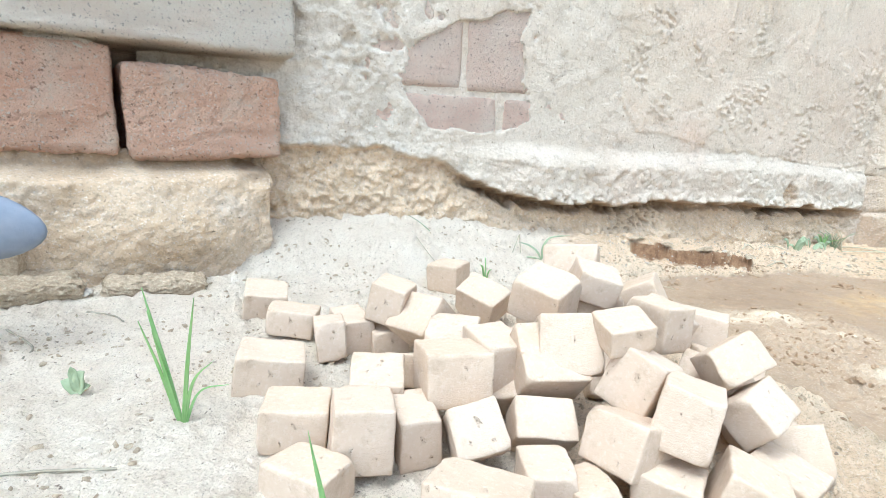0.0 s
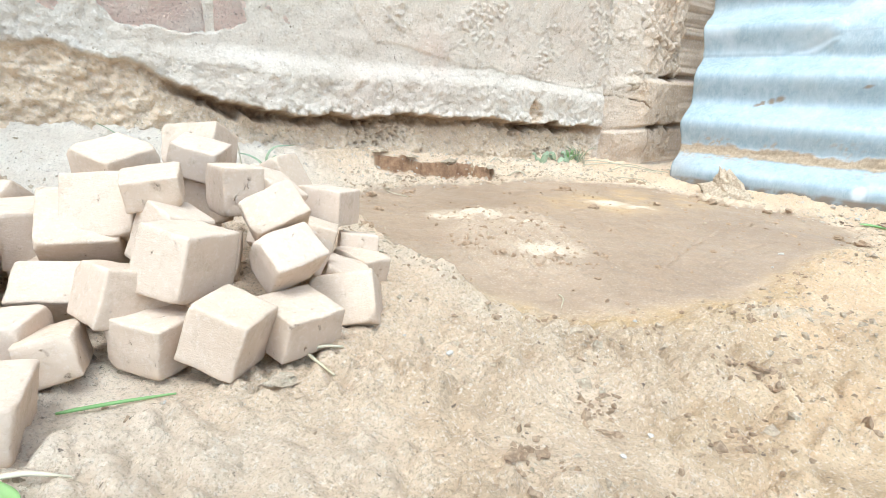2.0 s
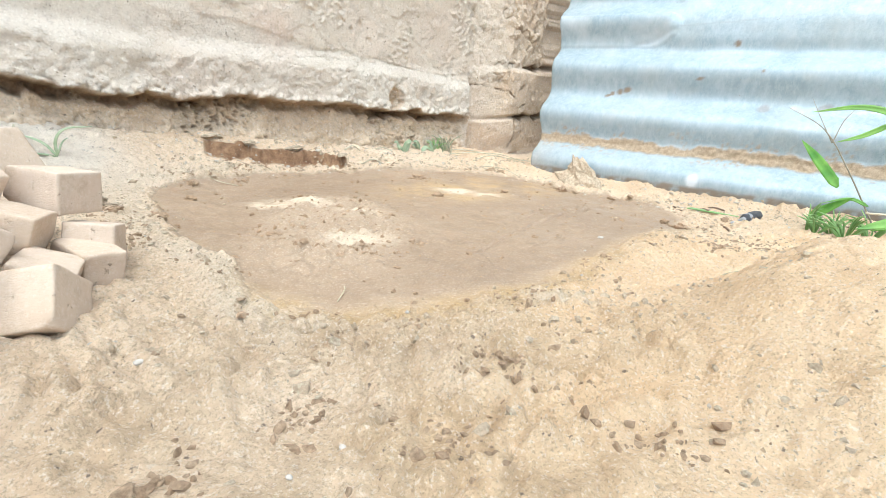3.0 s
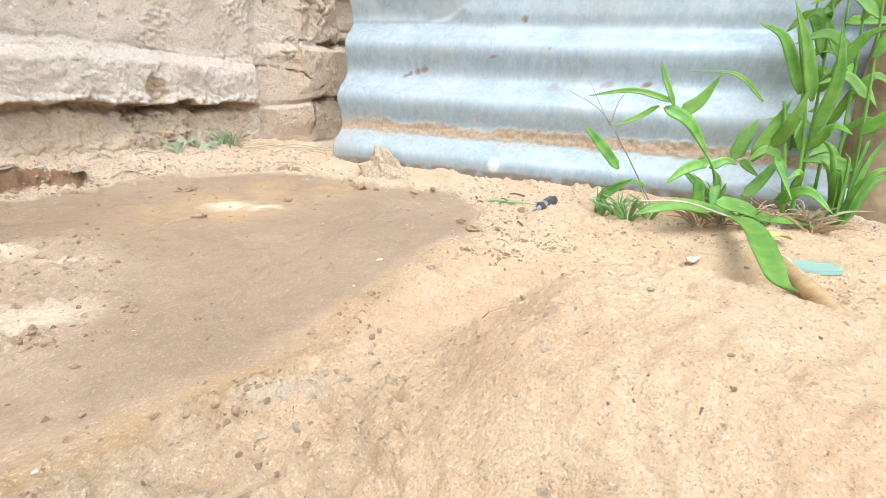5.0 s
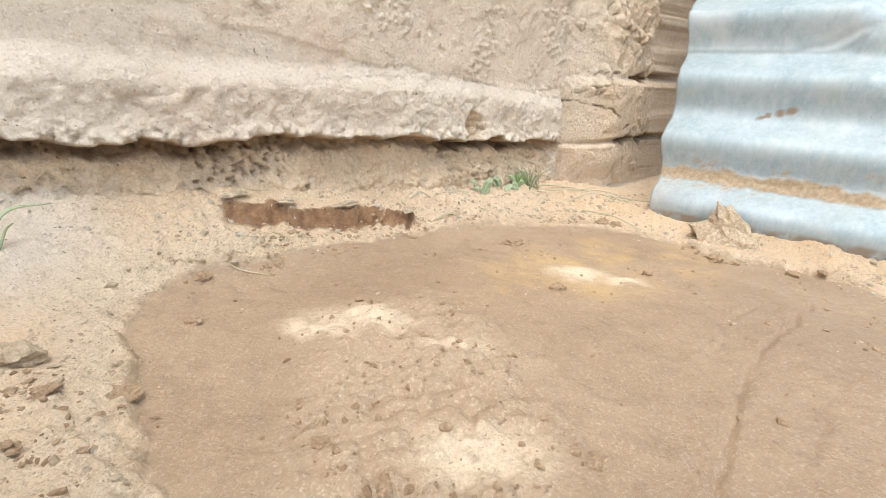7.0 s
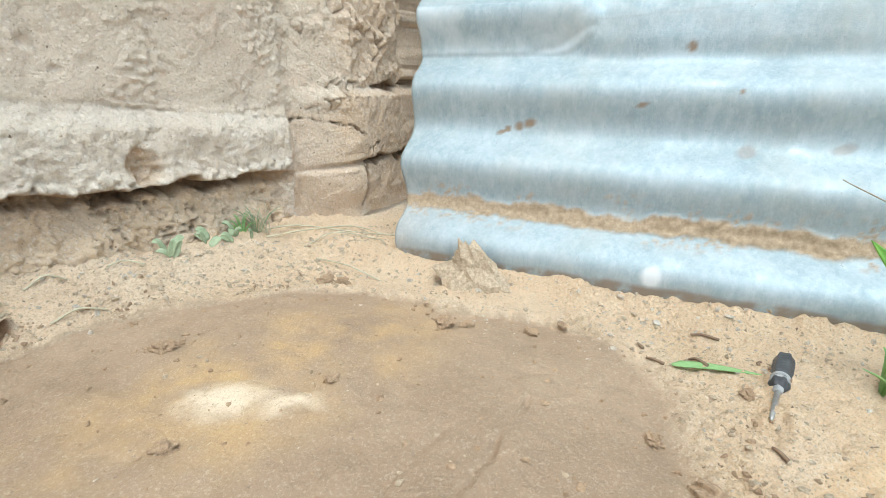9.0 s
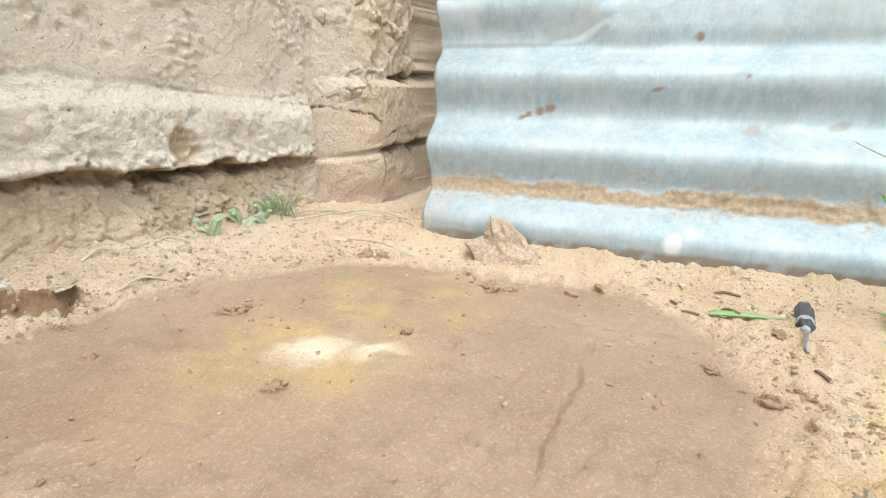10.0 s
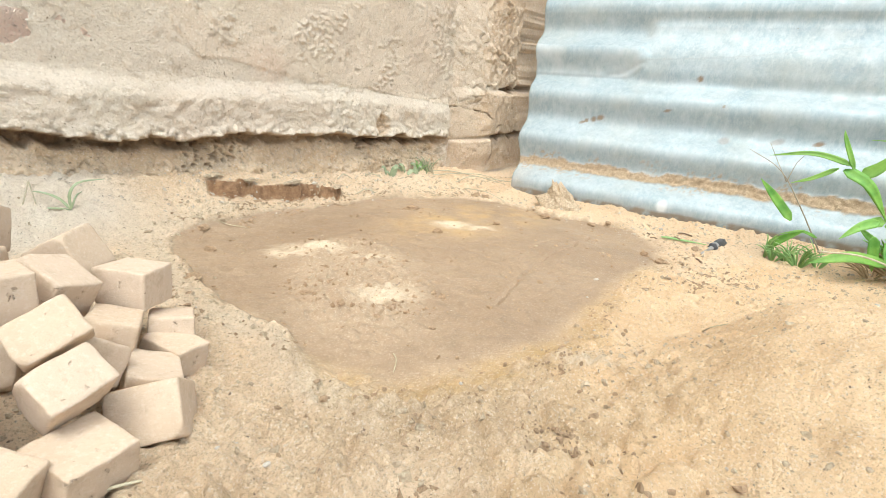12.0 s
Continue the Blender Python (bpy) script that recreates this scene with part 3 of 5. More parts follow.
    out = out + block * (0.010 * smooth(0.70, 0.77, s) + 0.003 * coarse + 0.0007 * layer)
    lower = right * smooth(0.06, 0.054, z)
    out = out + lower * (0.004 + 0.010 * smooth(0.012, 0.0, np.abs(s - 0.76) - 0.035) * smooth(0.0, 0.04, z) + 0.003 * coarse + 0.001 * layer)
    out = out + right * 0.0016 * fine
    wob, wob2 = 0.007 * fbm(s, z, 0.016, 4, 87, 0.6), 0.006 * fbm(s, z, 0.013, 4, 99, 0.6)
    open_up = np.clip(0.9 + 1.3 * fbm(s, z, 0.025, 3, 93), 0.1, 1.8)
    cracks = np.zeros_like(s)
    for points, width in (([(0.818, 0.060), (0.86, 0.061), (0.95, 0.062)], 0.0046), ([(0.822, 0.061), (0.815, 0.04), (0.818, 0.022), (0.80, 0.006)], 0.0022),
                          ([(0.85, 0.15), (0.88, 0.15), (0.95, 0.153)], 0.0045), ([(0.70, 0.117), (0.76, 0.112), (0.80, 0.098)], 0.0006),
                          ([(0.818, 0.06), (0.83, 0.075), (0.85, 0.085)], 0.001)):
        cracks = np.maximum(cracks, smooth(1.5, 0.6, near_line(s + wob, z + wob2, *points) / (width * open_up)))
    cracks = np.maximum(cracks, 0.7 * gaps * np.maximum(lumpy, 0.4 * crag))
    for points in ([(-0.16, 0.118), (-0.12, 0.112), (-0.095, 0.104), (-0.09, 0.085)], [(-0.10, 0.13), (-0.07, 0.124), (-0.03, 0.128)], [(-0.13, 0.19), (-0.11, 0.20), (-0.10, 0.23)], [(0.27, 0.09), (0.285, 0.105), (0.28, 0.125)], [(0.03, 0.125), (0.06, 0.132), (0.11, 0.131)], [(0.33, 0.128), (0.36, 0.133), (0.42, 0.137)], [(0.40, 0.139), (0.45, 0.1365), (0.50, 0.135)], [(0.52, 0.137), (0.58, 0.132)]):
        cracks = np.maximum(cracks, 0.4 * smooth(1.5, 0.5, near_line(s + wob, z + wob2 * 0.6, *points) / (0.0009 * open_up)))
    notch = smooth(0.014, 0.008, np.hypot((s - 0.535 + wob) * 0.9, (z - 0.09 + 2 * wob2) * 0.8))
    out = out - (0.0025 + 0.0075 * right) * cracks - notch * (0.004 + 0.006 * crumb(s, z, 0.007, 100))
    # the end of the wall stands forward as a rough pier
    along, up = np.where(s > 0.70, 0.70 + (s - 0.70) * 0.56, s), z + (0.14 - z) * 0.11 * smooth(0.70, 0.82, s)
    out = out + 0.045 * smooth(0.70, 0.80, s)
    pts = np.stack([WALL_O.x + along * WALL_U.x + out * WALL_N.x, WALL_O.y + along * WALL_U.y + out * WALL_N.y, up], -1)
    mud = np.clip(under * (0.9 + 0.3 * fine) + 0.5 * notch, 0, 1)
    cement = np.clip((ledge * (1 - under) * 0.15 + smooth(0.03, -0.07, s + 0.05 * coarse) + 0.7 * lumpy + 0.5 * (1 - skin) * (1 - right) * (1 - 0.6 * ledge)), 0, 1) * (1 - under)
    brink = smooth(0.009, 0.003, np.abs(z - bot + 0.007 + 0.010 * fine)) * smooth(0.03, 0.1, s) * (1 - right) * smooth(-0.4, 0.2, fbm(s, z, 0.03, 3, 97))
    pink = smooth(0.1, 0.5, fbm(s, z, 0.12, 3, 88)) * smooth(0.05, 0.0, np.abs(z - top - 0.02)) * (1 - under)
    tan = np.clip(block * smooth(0.74, 0.79, s) + lower * smooth(0.80, 0.83, s) + 0.45 * crag + 0.35 * lower + 0.3 * right, 0, 1)
    pale = smooth(0.006, 0.0, np.abs(z - top)) * (1 - right) * (0.1 + 0.3 * fine) * smooth(0.0, 0.15, s)
    # groove and pores get painted shade in dark; brink browns the broken edge
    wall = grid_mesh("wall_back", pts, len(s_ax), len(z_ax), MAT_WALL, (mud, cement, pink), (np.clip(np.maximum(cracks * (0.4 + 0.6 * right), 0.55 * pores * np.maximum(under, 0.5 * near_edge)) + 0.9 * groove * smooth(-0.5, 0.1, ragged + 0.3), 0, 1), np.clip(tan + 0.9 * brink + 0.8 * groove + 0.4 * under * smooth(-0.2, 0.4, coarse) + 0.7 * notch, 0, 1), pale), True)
    tagged(wall, "weathered plastered brick wall with a crumbling undercut plinth", "wall", kind="structure")
    for k, (s0, s1, z0, z1) in enumerate(((-0.07, 0.036, 0.206, 0.29), (0.041, 0.16, 0.204, 0.29), (-0.06, 0.078, 0.158, 0.199), (0.086, 0.20, 0.158, 0.198))):
        b = part("brick", rough_block(s1 - s0, z1 - z0, 0.05, 40 + k, 0.004, 0.0016), MAT_FADED, wall)
        b.matrix_world = Matrix.Translation(WALL_O + WALL_U * ((s0 + s1) / 2) + WALL_N * (-0.0045 if k < 2 else -0.0048) + Vector((0, 0, z0))) @ Matrix.Rotation(WALL_A, 4, "Z")
    return wall


def rough_block(w, h, t, seed, step=0.004, rough=0.002, bev=0.005, squash=0.0):
    """A worn block, w wide, h high, t thick, its front at y = 0, its foot at z = 0."""
    bm = bmesh.new()
    bmesh.ops.create_cube(bm, size=1)
    n = max(2, min(46, int(w / step)))
    bmesh.ops.subdivide_edges(bm, edges=bm.edges[:], cuts=n, use_grid_fill=True)
    half = Vector((w / 2, t / 2, h / 2))
    for v in bm.verts:
        p = Vector((v.co.x * w, v.co.y * t, v.co.z * h))
        inner = Vector([max(-half[k] + bev, min(half[k] - bev, p[k])) for k in range(3)])
        o = p - inner
        if o.length > 1e-9:
            o = o.normalized() * min(bev, max(abs(o.x), abs(o.y), abs(o.z)))
        p = inner + o
        q = p * 30 + Vector((seed * 7.1, seed * 3.3, 0))
        p += noise.noise_vector(q) * rough * 0.8 + noise.noise_vector(q * 3.3) * rough * 0.45 + noise.noise_vector(q * 9) * rough * 0.4 + noise.noise_vector(Vector((q.x * 14, q.y * 14, q.z * 26))) * rough * 0.35
        v.co = (p.x, p.y + t / 2, p.z + h / 2)
    return bm


wall_back = build_back_wall()

# ---- left pier ----
PIER = Matrix.Translation((-0.133, 0.482, 0)) @ Matrix.Rotation(radians(35), 4, "Z")


def pier_footing():
    """The crumbling earth-and-stone footing, as a worn face that turns a corner."""
    a_ax, z_ax = np.arange(-0.6, 0.115, 0.0018), np.arange(-0.02, 0.142, 0.0018)
    a, z = np.meshgrid(a_ax, z_ax, indexing="ij")
    corner = -0.012 - 0.04 * smooth(0.06, 0.015, z) + 0.006 * fbm(a, z, 0.03, 3, 101)
    along, back = np.minimum(a, corner), np.maximum(0, a - corner)
    f1, f2 = cells(a, z, 0.02, 102)
    out = 0.012 + 0.008 * fbm(a, z, 0.08, 3, 103) + 0.0034 * fbm(a, z, 0.03, 5, 104, 0.6) + 0.0012 * fbm(a, z, 0.006, 3, 110, 0.65) + 0.0016 * crumb(a, z, 0.014, 102) * smooth(-0.2, 0.3, fbm(a, z, 0.05, 3, 107)) + 0.0015 * crumb(a, z, 0.006, 108)
    out = out - 0.024 * smooth(0.116, 0.130, z + 0.006 * fbm(a, z, 0.03, 3, 109)) + 0.012 * smooth(0.05, 0.0, z)
    out = out + 0.012 * smooth(0.05, 0.0, np.hypot((a + 0.09) * 0.6, z - 0.075))
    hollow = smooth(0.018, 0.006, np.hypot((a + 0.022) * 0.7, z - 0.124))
    out = out - 0.012 * hollow
    turn = smooth(0.0, 0.02, back)
    pts = np.stack([along + out * 0.6 * turn, -out * (1 - turn) + back, z], -1)
    one = np.ones_like(a)
    mud = np.clip(0.9 + 0.6 * fbm(a, z, 0.05, 3, 105), 0, 1)
    # shade under the bricks, painted dark along the footing's top and the hollow
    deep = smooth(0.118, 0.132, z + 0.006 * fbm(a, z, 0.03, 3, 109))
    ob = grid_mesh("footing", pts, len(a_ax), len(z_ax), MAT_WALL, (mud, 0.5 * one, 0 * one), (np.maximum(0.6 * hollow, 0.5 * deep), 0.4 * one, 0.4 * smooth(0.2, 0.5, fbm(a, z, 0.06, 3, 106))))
    ob["label"] = "crumbling earth and stone footing"
    return ob


def build_pier():
    pier = tagged(new("wall_left"), "pier of worn red bricks on a crumbling earth footing", "wall", kind="structure")
    pier.matrix_world = PIER
    foot = pier_footing()
    foot.parent = pier
    core = part("core", rough_block(1.2, 2.1, 0.28, 9, 0.03, 0.003), MAT_WALL, pier)
    core.matrix_local = pose(-0.616, 0.075, 0.118)
    # lower course of red headers, then dusty stretchers above
    x = 0.002
    for k, (w, z0, h, y0, lean) in enumerate(((0.119, 0.1325, 0.0745, 0.0, -1.5), (0.12, 0.136, 0.081, 0.004, 0.5), (0.12, 0.137, 0.078, 0.002, 0.0), (0.12, 0.136, 0.078, 0.0, 0.0))):
        bm = rough_block(w, h, 0.16, 11 + k, 0.0026, 0.003, 0.005)
        if k == 0:
            for v in bm.verts:
                v.co.z -= 0.013 * max(0, v.co.x / w + 0.1) * v.co.z / h
        b = part("brick", bm, MAT_RED, pier)
        b.matrix_local = pose(x - w / 2, y0, z0, 0, lean, 0)
        x -= w + (0.0075 if k == 0 else 0.009)
    z, row = 0.2195, 0
    while z < 2.0:
        x = 0.014 if row % 2 == 0 else 0.004
        for k in range(4):
            w = 0.235 if row % 2 == 0 else 0.112
            b = part("brick", rough_block(w, 0.076, 0.12, 30 + row * 5 + k, 0.006 if z < 0.3 else 0.04, 0.002, 0.005), MAT_CREAM if row == 0 else MAT_RED, pier)
            b.matrix_local = pose(x - w / 2, -0.009 if row == 0 else 0.0, z)
            x -= w + 0.008
        z += 0.086
        row += 1
    # bed mortar squeezed out over the red course
    for k, (cx, w) in enumerate(((-0.165, 0.06), (-0.25, 0.1))):
        b = part("mortar", rough_block(w, 0.012, 0.1, 70 + k, 0.003, 0.004, 0.004), MAT_CREAM, pier)
        b.matrix_local = pose(cx, 0.006, 0.2085 if k < 1 else 0.212)
    return pier


pier = build_pier()


# ---- tin sheet ----
TIN_O = Vector((0.6885, 0.652, 0.0))
TIN_U, TIN_V, TIN_N = Vector((0.448, -0.894, 0)), Vector((0.3636, 0.1824, 0.9135)), Vector((-0.8166, -0.4096, 0.4067))


def build_tin():
    u_ax, v_ax = np.concatenate([np.arange(0.0, 0.75, 0.0028), np.arange(0.75, 1.5, 0.01)]), np.concatenate([np.arange(-0.016, 0.3, 0.0018), np.arange(0.3, 0.9, 0.006)])
    u, v = np.meshgrid(u_ax, v_ax, indexing="ij")
    left = np.interp(v, [0, 0.085, 0.18, 0.25, 0.9], [0.019, 0.008, 0.002, -0.008, -0.036]) + 0.0015 * fbm(v, v * 0, 0.02, 2, 90)
    u2 = u + left * smooth(0.4, 0.0, u)
    lap = smooth(0.0012, -0.0012, np.hypot(np.maximum(0, u2 - 0.134 - 0.5 * (v - 0.2)) * 0.9, (v - 0.222) * 1.1) - 0.0235 + 0.002 * fbm(u, v, 0.02, 3, 88)) * smooth(0.20, 0.203, v)
    amp = 0.0088 * (1 - 0.7 * smooth(0.155, 0.175, u2) * smooth(0.190, 0.216, v) * smooth(0.30, 0.28, v))
    w = amp * np.cos((v - 0.0165 + 0.002 * fbm(u, v, 0.3, 2, 89)) * 2 * math.pi / 0.0735) + 0.0025 * fbm(u, v, 0.18, 2, 91) + 0.0006 * fbm(u, v, 0.03, 2, 94)
    crease = near_line(u2, v, (0.168, 0.222), (0.135, 0.206), (0.115, 0.203))
    w = w - 0.0016 * smooth(0.006, 0.0, crease) + 0.0016 * lap
    n = fbm(u, v, 0.03, 4, 92)
    ragged = fbm(u2, v, 0.012, 4, 93, 0.65)
    low, high = 0.046 + 0.004 * n + 0.004 * ragged, 0.0605 + 0.005 * fbm(u, v, 0.05, 3, 98) + 0.005 * ragged
    band = smooth(low - 0.002, low + 0.002, v) * smooth(high + 0.002, high - 0.002, v)
    dirt = np.clip(band * smooth(-0.75, -0.35, ragged + 0.5 * smooth(0.0, 0.2, u2)), 0, 1)
    w = w + dirt * (0.0026 * crumb(u2, v, 0.0075, 95) * smooth(-0.1, 0.25, u2))
    loose = smooth(0.62, 0.8, crumb(u2, v, 0.006, 97)) * smooth(0.016, 0.0, np.abs(v - 0.056) - 0.010) * smooth(-0.1, 0.3, n)
    dirt = np.maximum(dirt, 0.8 * loose)
    dirt = np.maximum(dirt, 0.35 * smooth(0.14, 0.0, v) * smooth(0.07, 0.0, u2 - 0.02) * (0.6 + n))
    stain = np.zeros_like(u)
    for cu, cv, ru, rv in ((0.124, 0.135, 0.006, 0.0035), (0.114, 0.132, 0.004, 0.004), (0.104, 0.130, 0.003, 0.003), (0.098, 0.127, 0.004, 0.002), (0.289, 0.161, 0.0022, 0.0022),
                           (0.218, 0.150, 0.005, 0.0016), (0.25, 0.205, 0.003, 0.004), (0.36, 0.125, 0.008, 0.004), (0.405, 0.128, 0.006, 0.003), (0.30, 0.120, 0.007, 0.006)):
        stain = np.maximum(stain, (1.0 if ru < 0.0065 and rv < 0.0045 else 0.45) * blob(u2 + 0.003 * n, v + 0.002 * n, cu, cv, ru, rv, 20, 0.3))
    stain = np.maximum(stain, 0.9 * smooth(0.007, 0.003, v + 0.004 * n) * smooth(-0.6, 0.1, ragged))
    # faint crease across the sheet, put into the colour as a thin darker line
    stain = np.maximum(stain, 0.12 * smooth(0.0016, 0.0004, near_line(u2, v + 0.001 * n, (0.17, 0.226), (0.3, 0.236), (0.45, 0.258))))
    white = np.maximum(0.35 * lap * smooth(-0.3, 0.2, n), blob(u2 + 0.004 * n, v + 0.004 * n, 0.247, 0.013, 0.007, 0.008, 0, 0.3))
    pts = [TIN_O[k] + u2 * TIN_U[k] + v * TIN_V[k] + w * TIN_N[k] for k in range(3)]
    ob = grid_mesh("tin_sheet", np.stack(pts, -1), len(u_ax), len(v_ax), MAT_TIN, (dirt, stain, white))
    so = ob.modifiers.new("thickness", "SOLIDIFY")
    so.thickness = 0.0012
    return tagged(ob, "dusty corrugated galvanised sheet leaning back beside the wall", "metal sheet")


tin = build_tin()


# ---- the heap of small bricks ----
HEAP = "small clay bricks heaped beside the wall"


def worn_box(size, seed, bev=0.0011, rough=0.0005, cuts=11):
    """A hand-cut block: rounded edges, uneven faces, a chipped corner or two."""
    rnd = random.Random(seed)
    half = Vector(size) / 2
    bm = bmesh.new()
    bmesh.ops.create_cube(bm, size=1)
    bmesh.ops.subdivide_edges(bm, edges=bm.edges[:], cuts=cuts, use_grid_fill=True)
    chips = [(Vector((rnd.choice((-1, 1)) * half.x, rnd.choice((-1, 1)) * half.y, rnd.choice((-1, 1)) * half.z)), rnd.uniform(0.0012, 0.0034)) for _ in range(3)]
    skew = [rnd.uniform(-0.045, 0.045) for _ in range(4)]
    for v in bm.verts:
        # crowd the cuts towards the edges
        q = [math.copysign(0.5 * (1 - (1 - abs(2 * k)) ** 1.5), k) for k in v.co]
        p = Vector((q[0] * size[0], q[1] * size[1], q[2] * size[2]))
        inner = Vector([max(-half[k] + bev, min(half[k] - bev, p[k])) for k in range(3)])
        o = p - inner
        if o.length > 1e-9:
            o = o.normalized() * min(bev, max(abs(o.x), abs(o.y), abs(o.z)))
        p = inner + o
        for c, r in chips:
            d = (p - c).length
            if d < r * 1.6:
                p += (-c).normalized() * (r * 1.6 - d) * 0.45
        f = Vector((p.x * (1 + skew[0] * p.z / half.z + skew[1] * p.y / half.y), p.y * (1 + skew[2] * p.z / half.z), p.z * (1 + skew[3] * p.x / half.x)))
        n = f * 130 + Vector((seed * 5.7, seed * 2.3, seed))
        f += noise.noise_vector(n) * rough + noise.noise_vector(n * 3.1) * rough * 0.45
        v.co = f
    return bm


def mini_brick(seed, at, turn, size, label="small pale clay brick with rounded worn edges in the heap"):
    ob = part("small_brick", worn_box([k * 1.09 for k in size], seed), MAT_MINI)
    ob.matrix_world = pose(*at, *turn)
    return tagged(ob, label, "brick", HEAP)


mini_brick(1, (-0.1079, 0.3433, 0.0439), (11, 8, 16), (0.0258, 0.0235, 0.0180))
mini_brick(2, (-0.0838, 0.3203, 0.0392), (-4, 8, 4), (0.0274, 0.0235, 0.0150))
mini_brick(3, (-0.0545, 0.2911, 0.0392), (-9, -4, 14), (0.0156, 0.0249, 0.0206))
mini_brick(4, (-0.0758, 0.2466, 0.0405), (2, 8, 13), (0.0295, 0.0244, 0.0182))
mini_brick(5, (-0.0450, 0.3085, 0.0374), (4, 2, 28), (0.0187, 0.0266, 0.0199))
mini_brick(6, (-0.0202, 0.2236, 0.0394), (-82, 2, 4), (0.0221, 0.0247, 0.0257))
mini_brick(7, (-0.0228, 0.3095, 0.0333), (6, -2, 19), (0.0203, 0.0232, 0.0159))
mini_brick(8, (-0.0523, 0.2034, 0.0371), (-2, 5, 7), (0.0253, 0.0233, 0.0174))
mini_brick(9, (-0.0231, 0.1918, 0.0399), (-7, 5, 10), (0.0228, 0.0251, 0.0246))
mini_brick(10, (-0.0022, 0.2017, 0.0343), (2, -2, 17), (0.0169, 0.0236, 0.0218))
mini_brick(11, (0.0193, 0.1422, 0.0390), (3, 11, 71), (0.0238, 0.0284, 0.0244))
mini_brick(12, (0.0232, 0.1946, 0.0375), (-39, -12, 12), (0.0197, 0.0235, 0.0193))
mini_brick(13, (0.0146, 0.2223, 0.0513), (-7, 3, 14), (0.0280, 0.0257, 0.0222))
mini_brick(14, (0.0356, 0.2375, 0.0518), (3, 2, 24), (0.0206, 0.0258, 0.0231))
mini_brick(15, (0.0170, 0.2714, 0.0423), (-80, 0, -12), (0.0249, 0.0255, 0.0260))
mini_brick(16, (0.0011, 0.2970, 0.0469), (-45, -3, -42), (0.0273, 0.0255, 0.0238))
mini_brick(17, (-0.0199, 0.3079, 0.0574), (0, 13, -15), (0.0203, 0.0239, 0.0215))
mini_brick(18, (0.0208, 0.4553, 0.0340), (1, -1, -30), (0.0267, 0.0265, 0.0225))
mini_brick(19, (0.0441, 0.3784, 0.0368), (20, 14, -37), (0.0312, 0.0245, 0.0189))
mini_brick(20, (0.0942, 0.3228, 0.0773), (-25, -6, -21), (0.0296, 0.0254, 0.0221))
mini_brick(21, (0.0646, 0.2645, 0.0747), (12, -10, 50), (0.0247, 0.0259, 0.0211))
mini_brick(22, (0.0982, 0.2873, 0.0771), (7, 15, -8), (0.0233, 0.0257, 0.0153))
mini_brick(23, (0.0898, 0.2185, 0.0740), (11, -5, 8), (0.0202, 0.0191, 0.0121))
mini_brick(24, (0.1006, 0.2922, 0.0566), (3, -3, -3), (0.0241, 0.0270, 0.0255))
mini_brick(25, (0.0693, 0.2321, 0.0612), (-25, -3, -7), (0.0266, 0.0265, 0.0253))
mini_brick(26, (0.0592, 0.2285, 0.0543), (40, 2, 8), (0.0284, 0.0265, 0.0210))
mini_brick(27, (0.0959, 0.2096, 0.0539), (-17, 14, -53), (0.0212, 0.0186, 0.0248))
mini_brick(28, (0.1058, 0.1851, 0.0521), (-11, 9, -32), (0.0204, 0.0281, 0.0229))
mini_brick(29, (0.1372, 0.2133, 0.0623), (54, -21, 16), (0.0223, 0.0161, 0.0171))
mini_brick(30, (0.1418, 0.1972, 0.0472), (42, -6, 38), (0.0231, 0.0176, 0.0161))
mini_brick(31, (0.1663, 0.2924, 0.0486), (-8, 4, -34), (0.0257, 0.0265, 0.0187))
mini_brick(32, (0.1190, 0.2475, 0.0672), (-3, 4, 23), (0.0183, 0.0243, 0.0211))
mini_brick(33, (0.1385, 0.3126, 0.0598), (61, 1, 64), (0.0264, 0.0227, 0.0216))
mini_brick(34, (0.1559, 0.2580, 0.0382), (-7, 14, -10), (0.0199, 0.0253, 0.0161))
mini_brick(35, (0.1678, 0.2334, 0.0187), (-1, 19, -1), (0.0206, 0.0258, 0.0216))
mini_brick(36, (0.1684, 0.2121, 0.0170), (-36, -9, -13), (0.0273, 0.0265, 0.0227))
mini_brick(37, (0.1340, 0.2732, 0.0593), (27, 16, 48), (0.0232, 0.0250, 0.0179))
mini_brick(51, (0.1814, 0.2793, 0.0249), (-12, 5, -5), (0.0207, 0.0260, 0.0161))
mini_brick(38, (0.1206, 0.1647, 0.0302), (19, 4, 65), (0.0220, 0.0204, 0.0212))
mini_brick(39, (0.1444, 0.1801, 0.0251), (10, 4, 38), (0.0264, 0.0223, 0.0163))
mini_brick(41, (0.0838, 0.3417, 0.0286), (7, -16, -71), (0.0248, 0.0256, 0.0175))
mini_brick(42, (0.0414, 0.2391, 0.0385), (41, -8, -4), (0.0172, 0.0255, 0.0248))
mini_brick(43, (0.0054, 0.2575, 0.0358), (-6, -21, -63), (0.0249, 0.0253, 0.0161))
mini_brick(44, (0.0531, 0.2079, 0.0328), (41, 4, 2), (0.0240, 0.0169, 0.0213))
mini_brick(45, (0.0838, 0.1855, 0.0393), (-21, -2, -53), (0.0241, 0.0255, 0.0194))
mini_brick(46, (0.0946, 0.1726, 0.0263), (4, 2, 57), (0.0190, 0.0211, 0.0188))
mini_brick(47, (0.0488, 0.1741, 0.0284), (-4, 0, -1), (0.0182, 0.0222, 0.0182))
mini_brick(48, (0.0640, 0.1693, 0.0261), (-10, -7, 13), (0.0162, 0.0230, 0.0145))
mini_brick(49, (0.0555, 0.1318, 0.0271), (-2, 11, 10), (0.0264, 0.0278, 0.0185))
mini_brick(50, (-0.0393, 0.1688, 0.0330), (-6, 0, -27), (0.0251, 0.0203, 0.0142))
